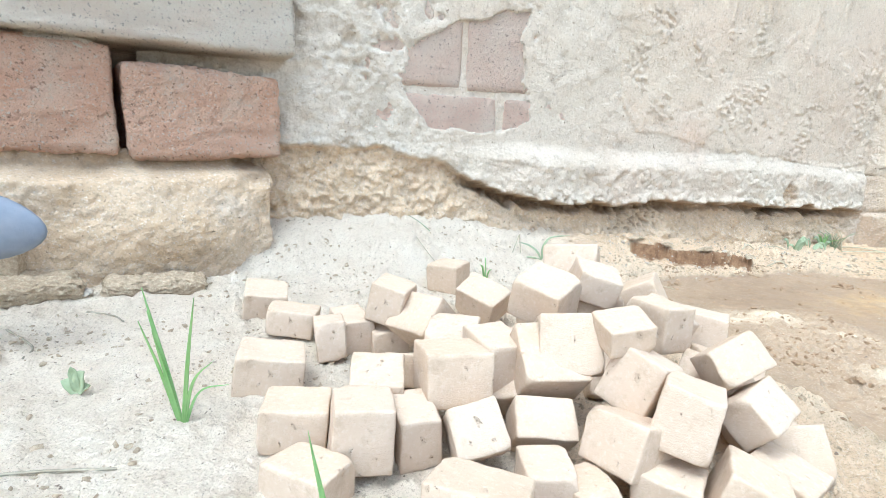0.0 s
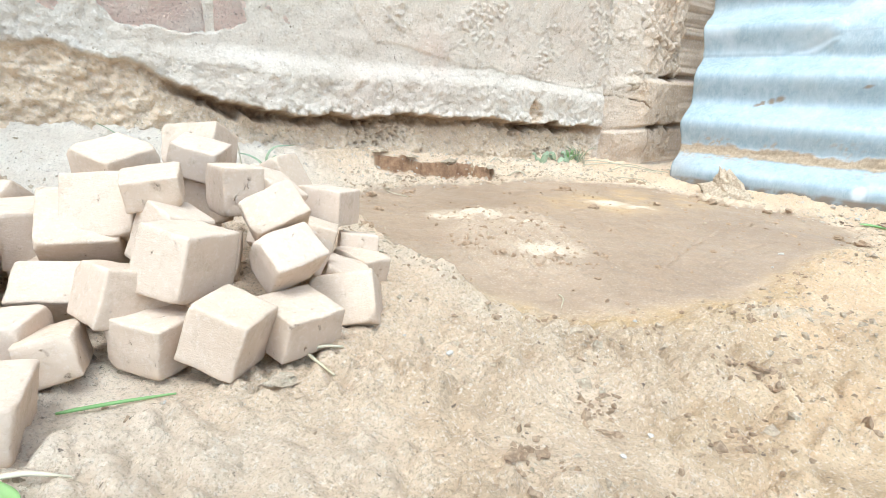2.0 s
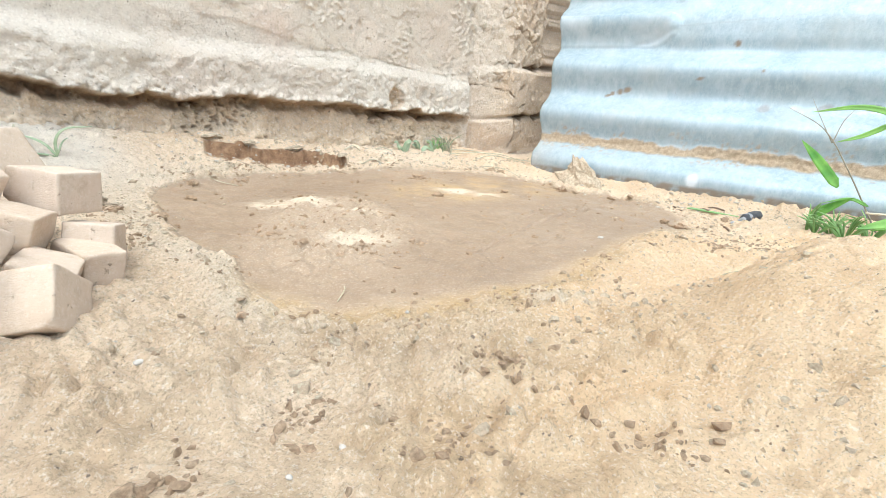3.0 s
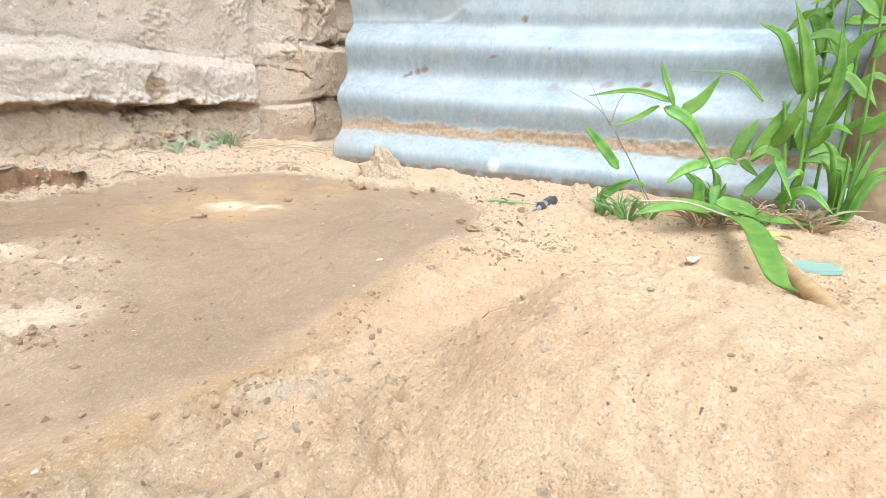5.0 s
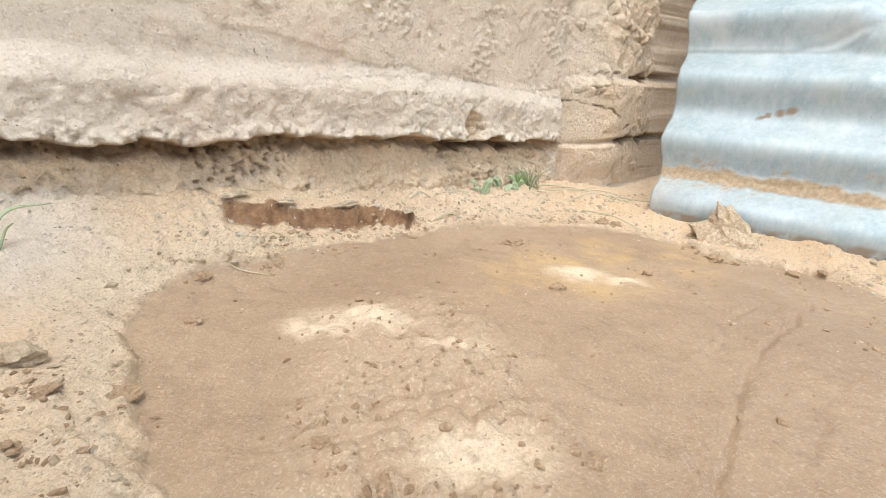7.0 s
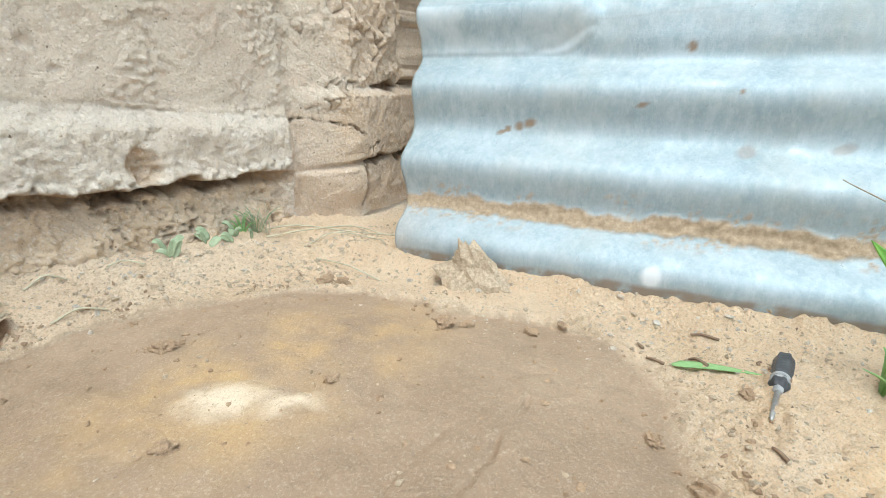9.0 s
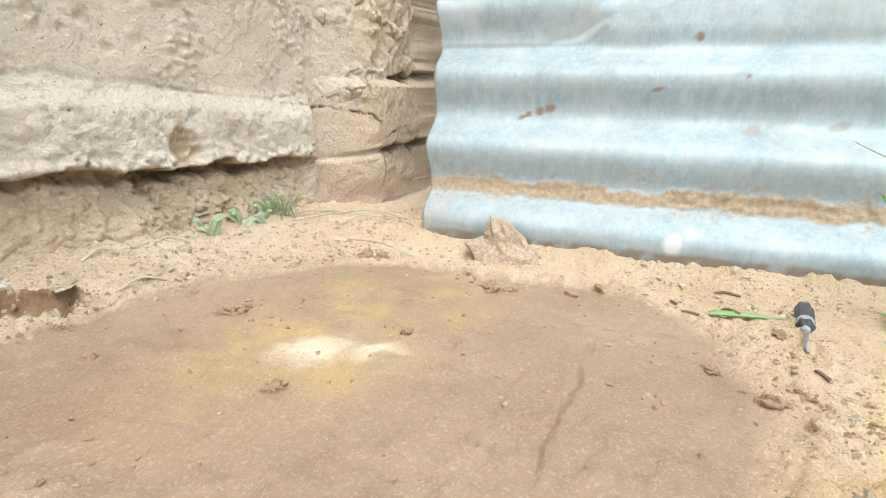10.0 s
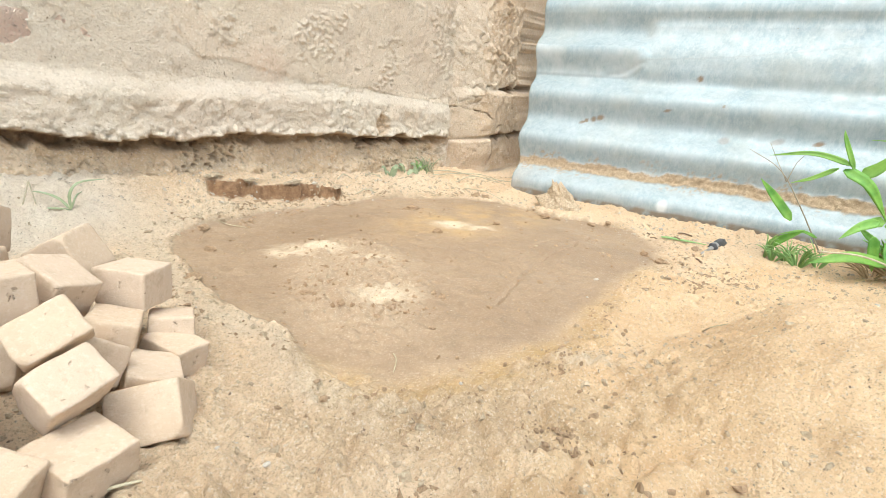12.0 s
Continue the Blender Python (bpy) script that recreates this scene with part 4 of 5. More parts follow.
mini_brick(54, (0.1798, 0.2598, 0.0165), (7, 7, 38), (0.0175, 0.0247, 0.0217))
mini_brick(55, (0.1426, 0.2298, 0.0436), (-40, -3, -54), (0.0261, 0.0265, 0.0161))
mini_brick(52, (0.1046, 0.2755, 0.0233), (49, 10, -1), (0.0213, 0.0257, 0.0193))
mini_brick(53, (0.0928, 0.2926, 0.0282), (18, 10, 12), (0.0163, 0.0251, 0.0199))


# ---- plants ----
MAT_DULL = plain_material("dusty_leaf", (0.24, 0.29, 0.15), (0.38, 0.42, 0.26), 0.75)
def through_points(points, n=14):
    """A smooth run through a few points."""
    p = [Vector(q) for q in points]
    p = [p[0] * 2 - p[1]] + p + [p[-1] * 2 - p[-2]]
    run = []
    for i in range(1, len(p) - 2):
        for k in range(n):
            t = k / n
            run.append(0.5 * (2 * p[i] + (p[i + 1] - p[i - 1]) * t + (2 * p[i - 1] - 5 * p[i] + 4 * p[i + 1] - p[i + 2]) * t * t
                              + (3 * p[i] - p[i - 1] - 3 * p[i + 1] + p[i + 2]) * t ** 3))
    return run + [p[-2]]


def leaf_mesh(points, width, fold=0.35, blunt=0.25, side=(0, 0, 1), wave=0.0, thick=0.0004):
    """A blade with a folded midrib, widest near its foot; side: the way its face looks."""
    run = through_points(points)
    n = len(run)
    bm = bmesh.new()
    rows = []
    for i, c in enumerate(run):
        t = i / (n - 1)
        w = width / 2 * max(0.02, min(1, t / 0.18 + 0.25)) * (1 - max(0, (t - blunt) / (1 - blunt)) ** 1.7)
        ahead = (run[min(i + 1, n - 1)] - run[max(i - 1, 0)]).normalized()
        across = ahead.cross(Vector(side)).normalized()
        up = across.cross(ahead).normalized()
        ripple = up * wave * math.sin(t * 17)
        ring = [c - across * w + up * w * fold + ripple, c - across * w * 0.5 + up * w * fold * 0.45, c, c + across * w * 0.5 + up * w * fold * 0.45, c + across * w + up * w * fold - ripple]
        rows.append([bm.verts.new(q + up * thick) for q in ring] + [bm.verts.new(q - up * thick) for q in reversed(ring)])
    for a, b in zip(rows, rows[1:]):
        for k in range(10):
            bm.faces.new((a[k], a[(k + 1) % 10], b[(k + 1) % 10], b[k]))
    bm.faces.new(rows[0][::-1]), bm.faces.new(rows[-1])
    bmesh.ops.recalc_face_normals(bm, faces=bm.faces[:])
    return bm


def stalk_mesh(points, r0, r1, sides=7):
    run = through_points(points)
    n = len(run)
    bm = bmesh.new()
    rows = []
    for i, c in enumerate(run):
        t = i / (n - 1)
        ahead = (run[min(i + 1, n - 1)] - run[max(i - 1, 0)]).normalized()
        a = ahead.orthogonal().normalized()
        b = ahead.cross(a)
        r = r0 + (r1 - r0) * t
        rows.append([bm.verts.new(c + (a * math.cos(k * math.tau / sides) + b * math.sin(k * math.tau / sides)) * r) for k in range(sides)])
    for a, b in zip(rows, rows[1:]):
        for k in range(sides):
            bm.faces.new((a[k], a[(k + 1) % sides], b[(k + 1) % sides], b[k]))
    bm.faces.new(rows[0][::-1]), bm.faces.new(rows[-1])
    return bm


def plant(name, label, category, at):
    ob = tagged(new(name), label, category)
    ob.location = at
    return ob


def add_leaf(thing, points, width, mat=None, name="leaf", **kw):
    base = thing.location
    return part(name, leaf_mesh([Vector(p) - base for p in points], width, **kw), mat or MAT_LEAF, thing)


def add_stalk(thing, points, r0, r1, mat=None, name="stem"):
    base = thing.location
    return part(name, stalk_mesh([Vector(p) - base for p in points], r0, r1), mat or MAT_LEAF, thing)


FACE = (-0.75, -0.45, 0.5)
weed = plant("broadleaf_grass", "leafy green weed with long pointed blades before the tin sheet", "weed", (0.834, 0.176, 0.0))
add_stalk(weed, [(0.839, 0.179, -0.002), (0.835, 0.187, 0.030), (0.831, 0.196, 0.055), (0.815, 0.228, 0.097)], 0.0019, 0.0011)
add_leaf(weed, [(0.813, 0.231, 0.104), (0.793, 0.261, 0.112), (0.775, 0.296, 0.106)], 0.0064, side=FACE, fold=0.7)
add_leaf(weed, [(0.808, 0.241, 0.100), (0.795, 0.257, 0.087), (0.782, 0.271, 0.080)], 0.0051, side=FACE, fold=0.7)
add_leaf(weed, [(0.814, 0.229, 0.099), (0.808, 0.241, 0.127), (0.806, 0.245, 0.139)], 0.0051, side=FACE)
add_leaf(weed, [(0.810, 0.237, 0.099), (0.816, 0.213, 0.086), (0.831, 0.196, 0.055)], 0.0119, side=FACE)
add_leaf(weed, [(0.817, 0.223, 0.095), (0.823, 0.211, 0.106), (0.829, 0.199, 0.130)], 0.0127, side=FACE)
add_leaf(weed, [(0.831, 0.196, 0.052), (0.826, 0.205, 0.048), (0.819, 0.217, 0.036)], 0.0110, side=FACE)
add_leaf(weed, [(0.826, 0.162, 0.009), (0.805, 0.193, 0.014), (0.782, 0.223, 0.006)], 0.0127, side=(-0.4, -0.3, 1))
add_leaf(weed, [(0.827, 0.159, 0.010), (0.851, 0.133, 0.007), (0.874, 0.110, 0.004)], 0.0102, side=(-0.4, -0.3, 1))
add_leaf(weed, [(0.835, 0.187, 0.034), (0.826, 0.184, 0.020), (0.818, 0.177, 0.009)], 0.0085, side=FACE)
add_leaf(weed, [(0.817, 0.167, 0.010), (0.735, 0.122, 0.026), (0.645, 0.0845, 0.035), (0.602, 0.0655, 0.037), (0.566, 0.050, 0.049)], 0.0153, side=(-0.5, -0.2, 1), blunt=0.35)
add_stalk(weed, [(0.834, 0.176, 0.002), (0.829, 0.168, 0.012), (0.822, 0.160, 0.016)], 0.0017, 0.0014)

add_leaf(weed, [(0.818, 0.196, 0.053), (0.8036, 0.206, 0.046), (0.789, 0.2156, 0.032)], 0.0102, side=FACE)
add_leaf(weed, [(0.8114, 0.1766, 0.0133), (0.78, 0.1975, 0.019), (0.747, 0.2193, 0.0105)], 0.0119, side=(-0.5, -0.6, 0.7), blunt=0.5)
add_leaf(weed, [(0.8058, 0.1924, 0.040), (0.808, 0.190, 0.022), (0.812, 0.187, 0.003)], 0.0098, side=FACE, blunt=0.5)
add_leaf(weed, [(0.800, 0.172, 0.0235), (0.823, 0.157, 0.018), (0.848, 0.139, 0.004)], 0.0136, side=(-0.5, -0.6, 0.7), blunt=0.5)
add_leaf(weed, [(0.8187, 0.1958, 0.032), (0.81, 0.2016, 0.0394), (0.802, 0.207, 0.048)], 0.0068, side=FACE)
add_leaf(weed, [(0.836, 0.196, 0.046), (0.848, 0.188, 0.053), (0.86, 0.181, 0.049)], 0.0085, side=FACE)
add_leaf(weed, [(0.835, 0.185, 0.0214), (0.8336, 0.186, 0.0373), (0.829, 0.189, 0.0464)], 0.0068, side=FACE)
add_stalk(weed, [(0.7296, 0.2068, 0.0287), (0.7645, 0.1837, 0.027), (0.801, 0.160, 0.014), (0.832, 0.139, 0.003)], 0.0009, 0.0011, MAT_STRAW)

reed = plant("seeding_grass", "green grass with a thin seed head before the tin sheet", "weed", (0.822, 0.236, 0.0))
add_stalk(reed, [(0.822, 0.236, -0.002), (0.805, 0.269, 0.058), (0.794, 0.292, 0.091), (0.779, 0.321, 0.109)], 0.0009, 0.0003, MAT_TWIG)
add_stalk(reed, [(0.798, 0.283, 0.078), (0.795, 0.297, 0.10), (0.793, 0.308, 0.118)], 0.0005, 0.0002, MAT_TWIG)
add_stalk(reed, [(0.798, 0.283, 0.078), (0.799, 0.278, 0.10), (0.801, 0.270, 0.113)], 0.0005, 0.0002, MAT_TWIG)
add_leaf(reed, [(0.805, 0.271, 0.036), (0.795, 0.286, 0.056), (0.782, 0.303, 0.079)], 0.0098, side=FACE, blunt=0.5)
add_leaf(reed, [(0.793, 0.283, 0.004), (0.800, 0.269, 0.017), (0.801, 0.252, 0.030)], 0.0093, side=FACE)
add_leaf(reed, [(0.815, 0.245, 0.022), (0.805, 0.258, 0.027), (0.793, 0.275, 0.020)], 0.0034, side=FACE)

bush = plant("broadleaf_grass", "dense leafy green weed beside the wooden post", "weed", (0.872, 0.135, 0.0))
add_stalk(bush, [(0.872, 0.135, -0.002), (0.865, 0.145, 0.06), (0.860, 0.155, 0.11)], 0.0022, 0.0012)
add_stalk(bush, [(0.876, 0.130, -0.002), (0.88, 0.14, 0.09), (0.868, 0.16, 0.17)], 0.0022, 0.001)
add_leaf(bush, [(0.855, 0.170, 0.108), (0.847, 0.186, 0.125), (0.840, 0.199, 0.131), (0.826, 0.228, 0.131)], 0.0041, side=FACE, fold=0.7)
add_leaf(bush, [(0.856, 0.168, 0.055), (0.861, 0.159, 0.085), (0.865, 0.150, 0.112)], 0.0116, side=FACE)
add_leaf(bush, [(0.860, 0.155, 0.070), (0.850, 0.142, 0.094), (0.849, 0.135, 0.122)], 0.0116, side=FACE)
add_leaf(bush, [(0.868, 0.150, 0.062), (0.856, 0.160, 0.066), (0.846, 0.170, 0.054)], 0.0095, side=FACE)
add_leaf(bush, [(0.866, 0.145, 0.050), (0.852, 0.146, 0.058), (0.842, 0.125, 0.028)], 0.0082, side=FACE)
add_leaf(bush, [(0.880, 0.150, 0.115), (0.867, 0.168, 0.159), (0.848, 0.184, 0.172)], 0.0109, side=FACE)
add_leaf(bush, [(0.882, 0.140, 0.110), (0.866, 0.149, 0.151), (0.848, 0.161, 0.188)], 0.0116, side=FACE)
add_leaf(bush, [(0.882, 0.132, 0.082), (0.874, 0.124, 0.131), (0.862, 0.128, 0.174)], 0.0116, side=FACE)
add_leaf(bush, [(0.875, 0.132, 0.07), (0.865, 0.115, 0.09), (0.850, 0.098, 0.088)], 0.0095, side=FACE)
add_leaf(bush, [(0.875, 0.135, 0.03), (0.86, 0.13, 0.05), (0.845, 0.135, 0.045)], 0.0082, side=FACE)
add_leaf(bush, [(0.878, 0.130, 0.13), (0.88, 0.115, 0.16), (0.87, 0.095, 0.17)], 0.0095, side=FACE)


add_leaf(bush, [(0.867, 0.1877, 0.053), (0.872, 0.184, 0.071), (0.881, 0.1785, 0.091)], 0.0136, side=FACE, blunt=0.5)
add_leaf(bush, [(0.861, 0.180, 0.0535), (0.87, 0.174, 0.046), (0.882, 0.166, 0.037)], 0.0082, side=FACE)
add_leaf(bush, [(0.862, 0.170, 0.02), (0.875, 0.160, 0.04), (0.885, 0.150, 0.066)], 0.0109, side=FACE)
add_leaf(bush, [(0.87, 0.145, 0.02), (0.86, 0.12, 0.035), (0.85, 0.095, 0.022)], 0.0109, side=FACE)


def tuft(name, label, at, count, height, spread, width, seed, mat, lean=(0, 0)):
    rnd = random.Random(seed)
    z = on_ground(at[0], at[1])
    t = plant(name, label, "grass", (at[0], at[1], z - 0.001))
    for _ in range(count):
        a = rnd.uniform(0, math.tau)
        r, hgt = spread * rnd.uniform(0.2, 1), height * rnd.uniform(0.55, 1)
        dx, dy = math.cos(a) * r + lean[0] * hgt, math.sin(a) * r + lean[1] * hgt
        b = Vector(t.location) + Vector((dx * 0.1, dy * 0.1, 0))
        add_leaf(t, [b, b + Vector((dx * 0.45, dy * 0.45, hgt * 0.65)), b + Vector((dx, dy, hgt * rnd.uniform(0.75, 1)))], width * rnd.uniform(0.6, 1), mat, "blade", side=(math.sin(a), -math.cos(a), 0.3), blunt=0.1)
    return t


tuft("grass_tuft", "low green grass at the foot of the tin sheet", (0.793, 0.283), 9, 0.035, 0.03, 0.004, 5, MAT_BLADE)
tuft("grass_tuft", "bright green seedling grass beside the tall weed", (0.79, 0.245), 18, 0.03, 0.035, 0.003, 6, MAT_BLADE)
tuft("grass_tuft", "tangle of green and dry grass under the weed", (0.855, 0.19), 12, 0.045, 0.04, 0.005, 7, MAT_LEAF)
tuft("grass_tuft", "dry brown grass under the weed", (0.85, 0.155), 16, 0.028, 0.05, 0.003, 8, MAT_STRAW)
tuft("grass_tuft", "dry brown grass under the weed", (0.885, 0.12), 14, 0.03, 0.05, 0.003, 18, MAT_STRAW)
tuft("grass_tuft", "leafy green grass beside the wooden post", (0.90, 0.10), 12, 0.10, 0.05, 0.009, 28, MAT_LEAF)
thicket = plant("leafy_grass", "tall leafy green grass crowding the wooden post", "weed", (0.95, 0.132, on_ground(0.95, 0.132)))
rnd_t = random.Random(91)
for k in range(5):
    x0, y0 = 0.930 + 0.010 * k, 0.100 + 0.016 * k
    lean = rnd_t.uniform(-0.03, 0.01)
    add_stalk(thicket, [(x0, y0, 0.0), (x0 + lean * 0.4, y0 + 0.008, 0.12), (x0 + lean, y0 + 0.02, 0.24)], 0.0018, 0.0009)
    for j in range(7):
        z0, a, ln = 0.05 + 0.032 * j, rnd_t.uniform(1.4, 5.2), rnd_t.uniform(0.028, 0.052)
        dx, dy, up = math.cos(a) * ln, math.sin(a) * ln, rnd_t.uniform(0.0, 0.045)
        b = (x0 + lean * z0 * 4, y0 + 0.02 * z0 * 4, z0)
        add_leaf(thicket, [b, (b[0] + dx * 0.5, b[1] + dy * 0.5, z0 + up), (b[0] + dx, b[1] + dy, z0 + up * 0.6)], rnd_t.uniform(0.007, 0.012), side=FACE, blunt=0.4)
for k, (x, y, n) in enumerate(((0.84, 0.175, 22), (0.87, 0.14, 22), (0.865, 0.11, 20), (0.825, 0.19, 16))):
    tuft("grass_tuft", "tangled dry brown grass litter under the weed", (x, y), n, 0.020, 0.06, 0.0024, 60 + k, MAT_LITTER)
for k, (x, y) in enumerate(((0.80, 0.262), (0.812, 0.235), (0.785, 0.27))):
    tuft("grass_tuft", "short bright green grass below the seeding stalk", (x, y), 12, 0.028, 0.035, 0.0028, 40 + k, MAT_BLADE)
tuft("grass_tuft", "small grass tuft at the foot of the wall", (0.586, 0.747), 10, 0.026, 0.018, 0.0022, 9, MAT_BLADE)
tuft("grass_tuft", "thin green shoots behind the brick heap", (0.058, 0.49), 4, 0.03, 0.012, 0.0022, 10, MAT_BLADE)

creeper = plant("creeping_weed", "low grey-green creeping weed at the foot of the wall", "weed", (0.535, 0.735, on_ground(0.535, 0.735)))
rnd_c = random.Random(77)
for k in range(14):
    cx, cy = 0.505 + 0.085 * rnd_c.random(), 0.0
    cy = 0.551 + 0.353 * cx - 0.012 - 0.022 * rnd_c.random()
    cz, a, w = on_ground(cx, cy), rnd_c.uniform(0, math.tau), rnd_c.uniform(0.004, 0.007)
    tip = (cx + 0.011 * math.cos(a), cy + 0.007 * math.sin(a), cz + rnd_c.uniform(0.004, 0.016))
    add_leaf(creeper, [(cx, cy, cz), ((cx + tip[0]) / 2, (cy + tip[1]) / 2, tip[2] - 0.001), tip], w, MAT_DULL, side=(0.2, -0.7, 0.7), blunt=0.5)
tuft("grass_tuft", "thin grass tuft with dry blades at the foot of the wall", (0.60, 0.745), 16, 0.034, 0.03, 0.0016, 19, MAT_DULL)
tuft("grass_tuft", "thin dry grass at the foot of the wall", (0.612, 0.74), 9, 0.036, 0.04, 0.0011, 29, MAT_STRAW)

# tall shoot before the heap and the sprout by the footing
shoot = plant("grass_shoot", "tall thin green grass shoot rising from the dust", "grass", (-0.024, 0.082, on_ground(-0.024, 0.082)))
add_stalk(shoot, [(-0.021, 0.082, 0.024), (-0.0185, 0.082, 0.0454), (-0.016, 0.082, 0.0606)], 0.0010, 0.0008, MAT_BLADE)
add_leaf(shoot, [(-0.016, 0.082, 0.058), (-0.0136, 0.082, 0.080), (-0.0175, 0.082, 0.1065)], 0.0024, MAT_BLADE, "blade", side=(0.2, -1, 0.2), blunt=0.1)
add_leaf(shoot, [(-0.0185, 0.0815, 0.045), (-0.0155, 0.0815, 0.062), (-0.0138, 0.0815, 0.0765)], 0.0026, MAT_BLADE, "blade", side=(0.2, -1, 0.2), blunt=0.1)
add_leaf(shoot, [(-0.0148, 0.0818, 0.065), (-0.0135, 0.0817, 0.0714), (-0.0095, 0.0815, 0.0739)], 0.0018, MAT_BLADE, "blade", side=(0, -0.5, 1), blunt=0.1)
add_leaf(shoot, [(-0.0137, 0.0817, 0.0728), (-0.0174, 0.0815, 0.0685), (-0.0212, 0.0812, 0.0612)], 0.0015, MAT_BLADE, "blade", side=(0, -0.5, 1), blunt=0.1)

sprout = plant("grass_sprout", "young green grass sprout near the pier footing", "grass", (-0.104, 0.207, on_ground(-0.104, 0.207)))
for tip, mid, w in (((-0.114, 0.207, 0.093), (-0.1068, 0.207, 0.057), 0.0026), ((-0.093, 0.2065, 0.0894), (-0.0974, 0.2067, 0.0624), 0.0018), ((-0.086, 0.206, 0.0626), (-0.096, 0.2066, 0.0518), 0.0014),
                    ((-0.113, 0.2074, 0.083), (-0.108, 0.2071, 0.062), 0.0022), ((-0.111, 0.206, 0.075), (-0.106, 0.206, 0.052), 0.002), ((-0.081, 0.207, 0.051), (-0.094, 0.207, 0.047), 0.0011),
                    ((-0.118, 0.209, 0.078), (-0.110, 0.208, 0.056), 0.0014)):
    add_leaf(sprout, [(-0.102, 0.207, 0.028), mid, tip], w, MAT_BLADE, "blade", side=(0.1, -1, 0.2), blunt=0.15)

fallen = plant("fallen_grass_blade", "plucked green grass blade lying bent on the dust", "grass", (0.068, 0.115, 0.018))
zf = [on_ground(x, y) + 0.003 for x, y in ((0.070, 0.110), (0.042, 0.106), (0.014, 0.094), (-0.012, 0.076))]
add_leaf(fallen, [(0.070, 0.110, zf[0]), (0.042, 0.107, zf[1] + 0.001), (0.014, 0.095, zf[2]), (-0.012, 0.076, zf[3])], 0.0044, MAT_BLADE, "blade", side=(0, -0.5, 1), blunt=0.5)
add_leaf(fallen, [(0.068, 0.110, zf[0]), (0.074, 0.098, zf[0] + 0.001), (0.072, 0.078, zf[0])], 0.0028, MAT_STRAW, "blade", side=(0, 0, 1), blunt=0.4)
add_leaf(fallen, [(0.069, 0.110, zf[0]), (0.080, 0.099, zf[0] + 0.001), (0.088, 0.078, zf[0])], 0.0034, MAT_BLADE, "blade", side=(0, 0, 1), blunt=0.4)
add_leaf(fallen, [(0.068, 0.111, zf[0]), (0.078, 0.110, zf[0] + 0.001), (0.088, 0.109, zf[0] - 0.001)], 0.0014, MAT_STRAW, "blade", side=(0, 0, 1), blunt=0.2)


def lying_blade(name, label, points, width, mat, category="grass"):
    zs = [(x, y, on_ground(x, y) + 0.0016) for x, y in points]
    t = plant(name, label, category, zs[0])
    add_leaf(t, zs, width, mat, "blade", blunt=0.3)
    return t


def lying_stalk(name, label, points, r, mat, category="stem", lift=0.0):
    zs = [(x, y, on_ground(x, y) + r * 0.8 + (lift if 0 < i < len(points) - 1 else 0)) for i, (x, y) in enumerate(points)]
    ob = part(name, stalk_mesh(zs, r, r * 0.7), mat)
    return tagged(ob, label, category)


lying_blade("fallen_leaf_blade", "small green blade lying beside the mud", [(0.716, 0.366), (0.735, 0.352), (0.752, 0.33)], 0.007, MAT_BLADE)
lying_blade("fallen_leaf_blade", "thin green blade lying beside the brick heap", [(0.072, 0.144), (0.088, 0.148), (0.104, 0.152)], 0.0011, MAT_BLADE)
lying_blade("fallen_leaf_blade", "small green leaf lying at the foot of the wall", [(0.505, 0.735), (0.52, 0.74), (0.54, 0.742)], 0.012, MAT_LEAF)
for pts in ([(0.598, 0.745), (0.638, 0.738), (0.683, 0.704), (0.717, 0.668)], [(0.604, 0.732), (0.645, 0.722), (0.69, 0.715), (0.715, 0.69)], [(0.63, 0.70), (0.665, 0.70), (0.70, 0.668)],
            [(0.629, 0.67), (0.640, 0.63), (0.655, 0.60)], [(0.466, 0.69), (0.478, 0.694), (0.492, 0.69)], [(0.415, 0.665), (0.428, 0.676), (0.440, 0.679)], [(0.426, 0.626), (0.442, 0.628), (0.458, 0.633)]):
    lying_stalk("dry_grass_stem", "long dry grass stem trailing along the wall foot", pts, 0.0009, MAT_STRAW, "grass", 0.004)
for pts in ([(0.146, 0.177), (0.150, 0.166), (0.157, 0.157)], [(0.146, 0.178), (0.150, 0.184), (0.158, 0.187)], [(0.147, 0.176), (0.154, 0.172), (0.162, 0.174)]):
    lying_stalk("straw_twig", "pale forked straw lying on the ground", pts, 0.0008, MAT_STRAW, "straw", 0.0015)
for pts in ([(-0.155, 0.163), (-0.135, 0.170), (-0.112, 0.176)], [(-0.24, 0.29), (-0.215, 0.275), (-0.205, 0.255)], [(-0.22, 0.33), (-0.2, 0.325), (-0.185, 0.31)]):
    lying_stalk("dry_twig", "thin grey-brown dry twig lying in the dust", pts, 0.0007, MAT_TWIG, "twig")
for pts in ([(0.30, 0.245), (0.297, 0.235), (0.291, 0.226)], [(0.512, 0.176), (0.508, 0.168), (0.514, 0.161)], [(0.235, 0.56), (0.25, 0.545), (0.27, 0.54)],
            [(0.02, 0.49), (0.0, 0.505), (-0.015, 0.525)], [(-0.06, 0.40), (-0.058, 0.405), (-0.055, 0.42)]):
    lying_stalk("straw", "short pale straw lying on the ground", pts, 0.0005, MAT_STRAW, "straw", 0.0015)

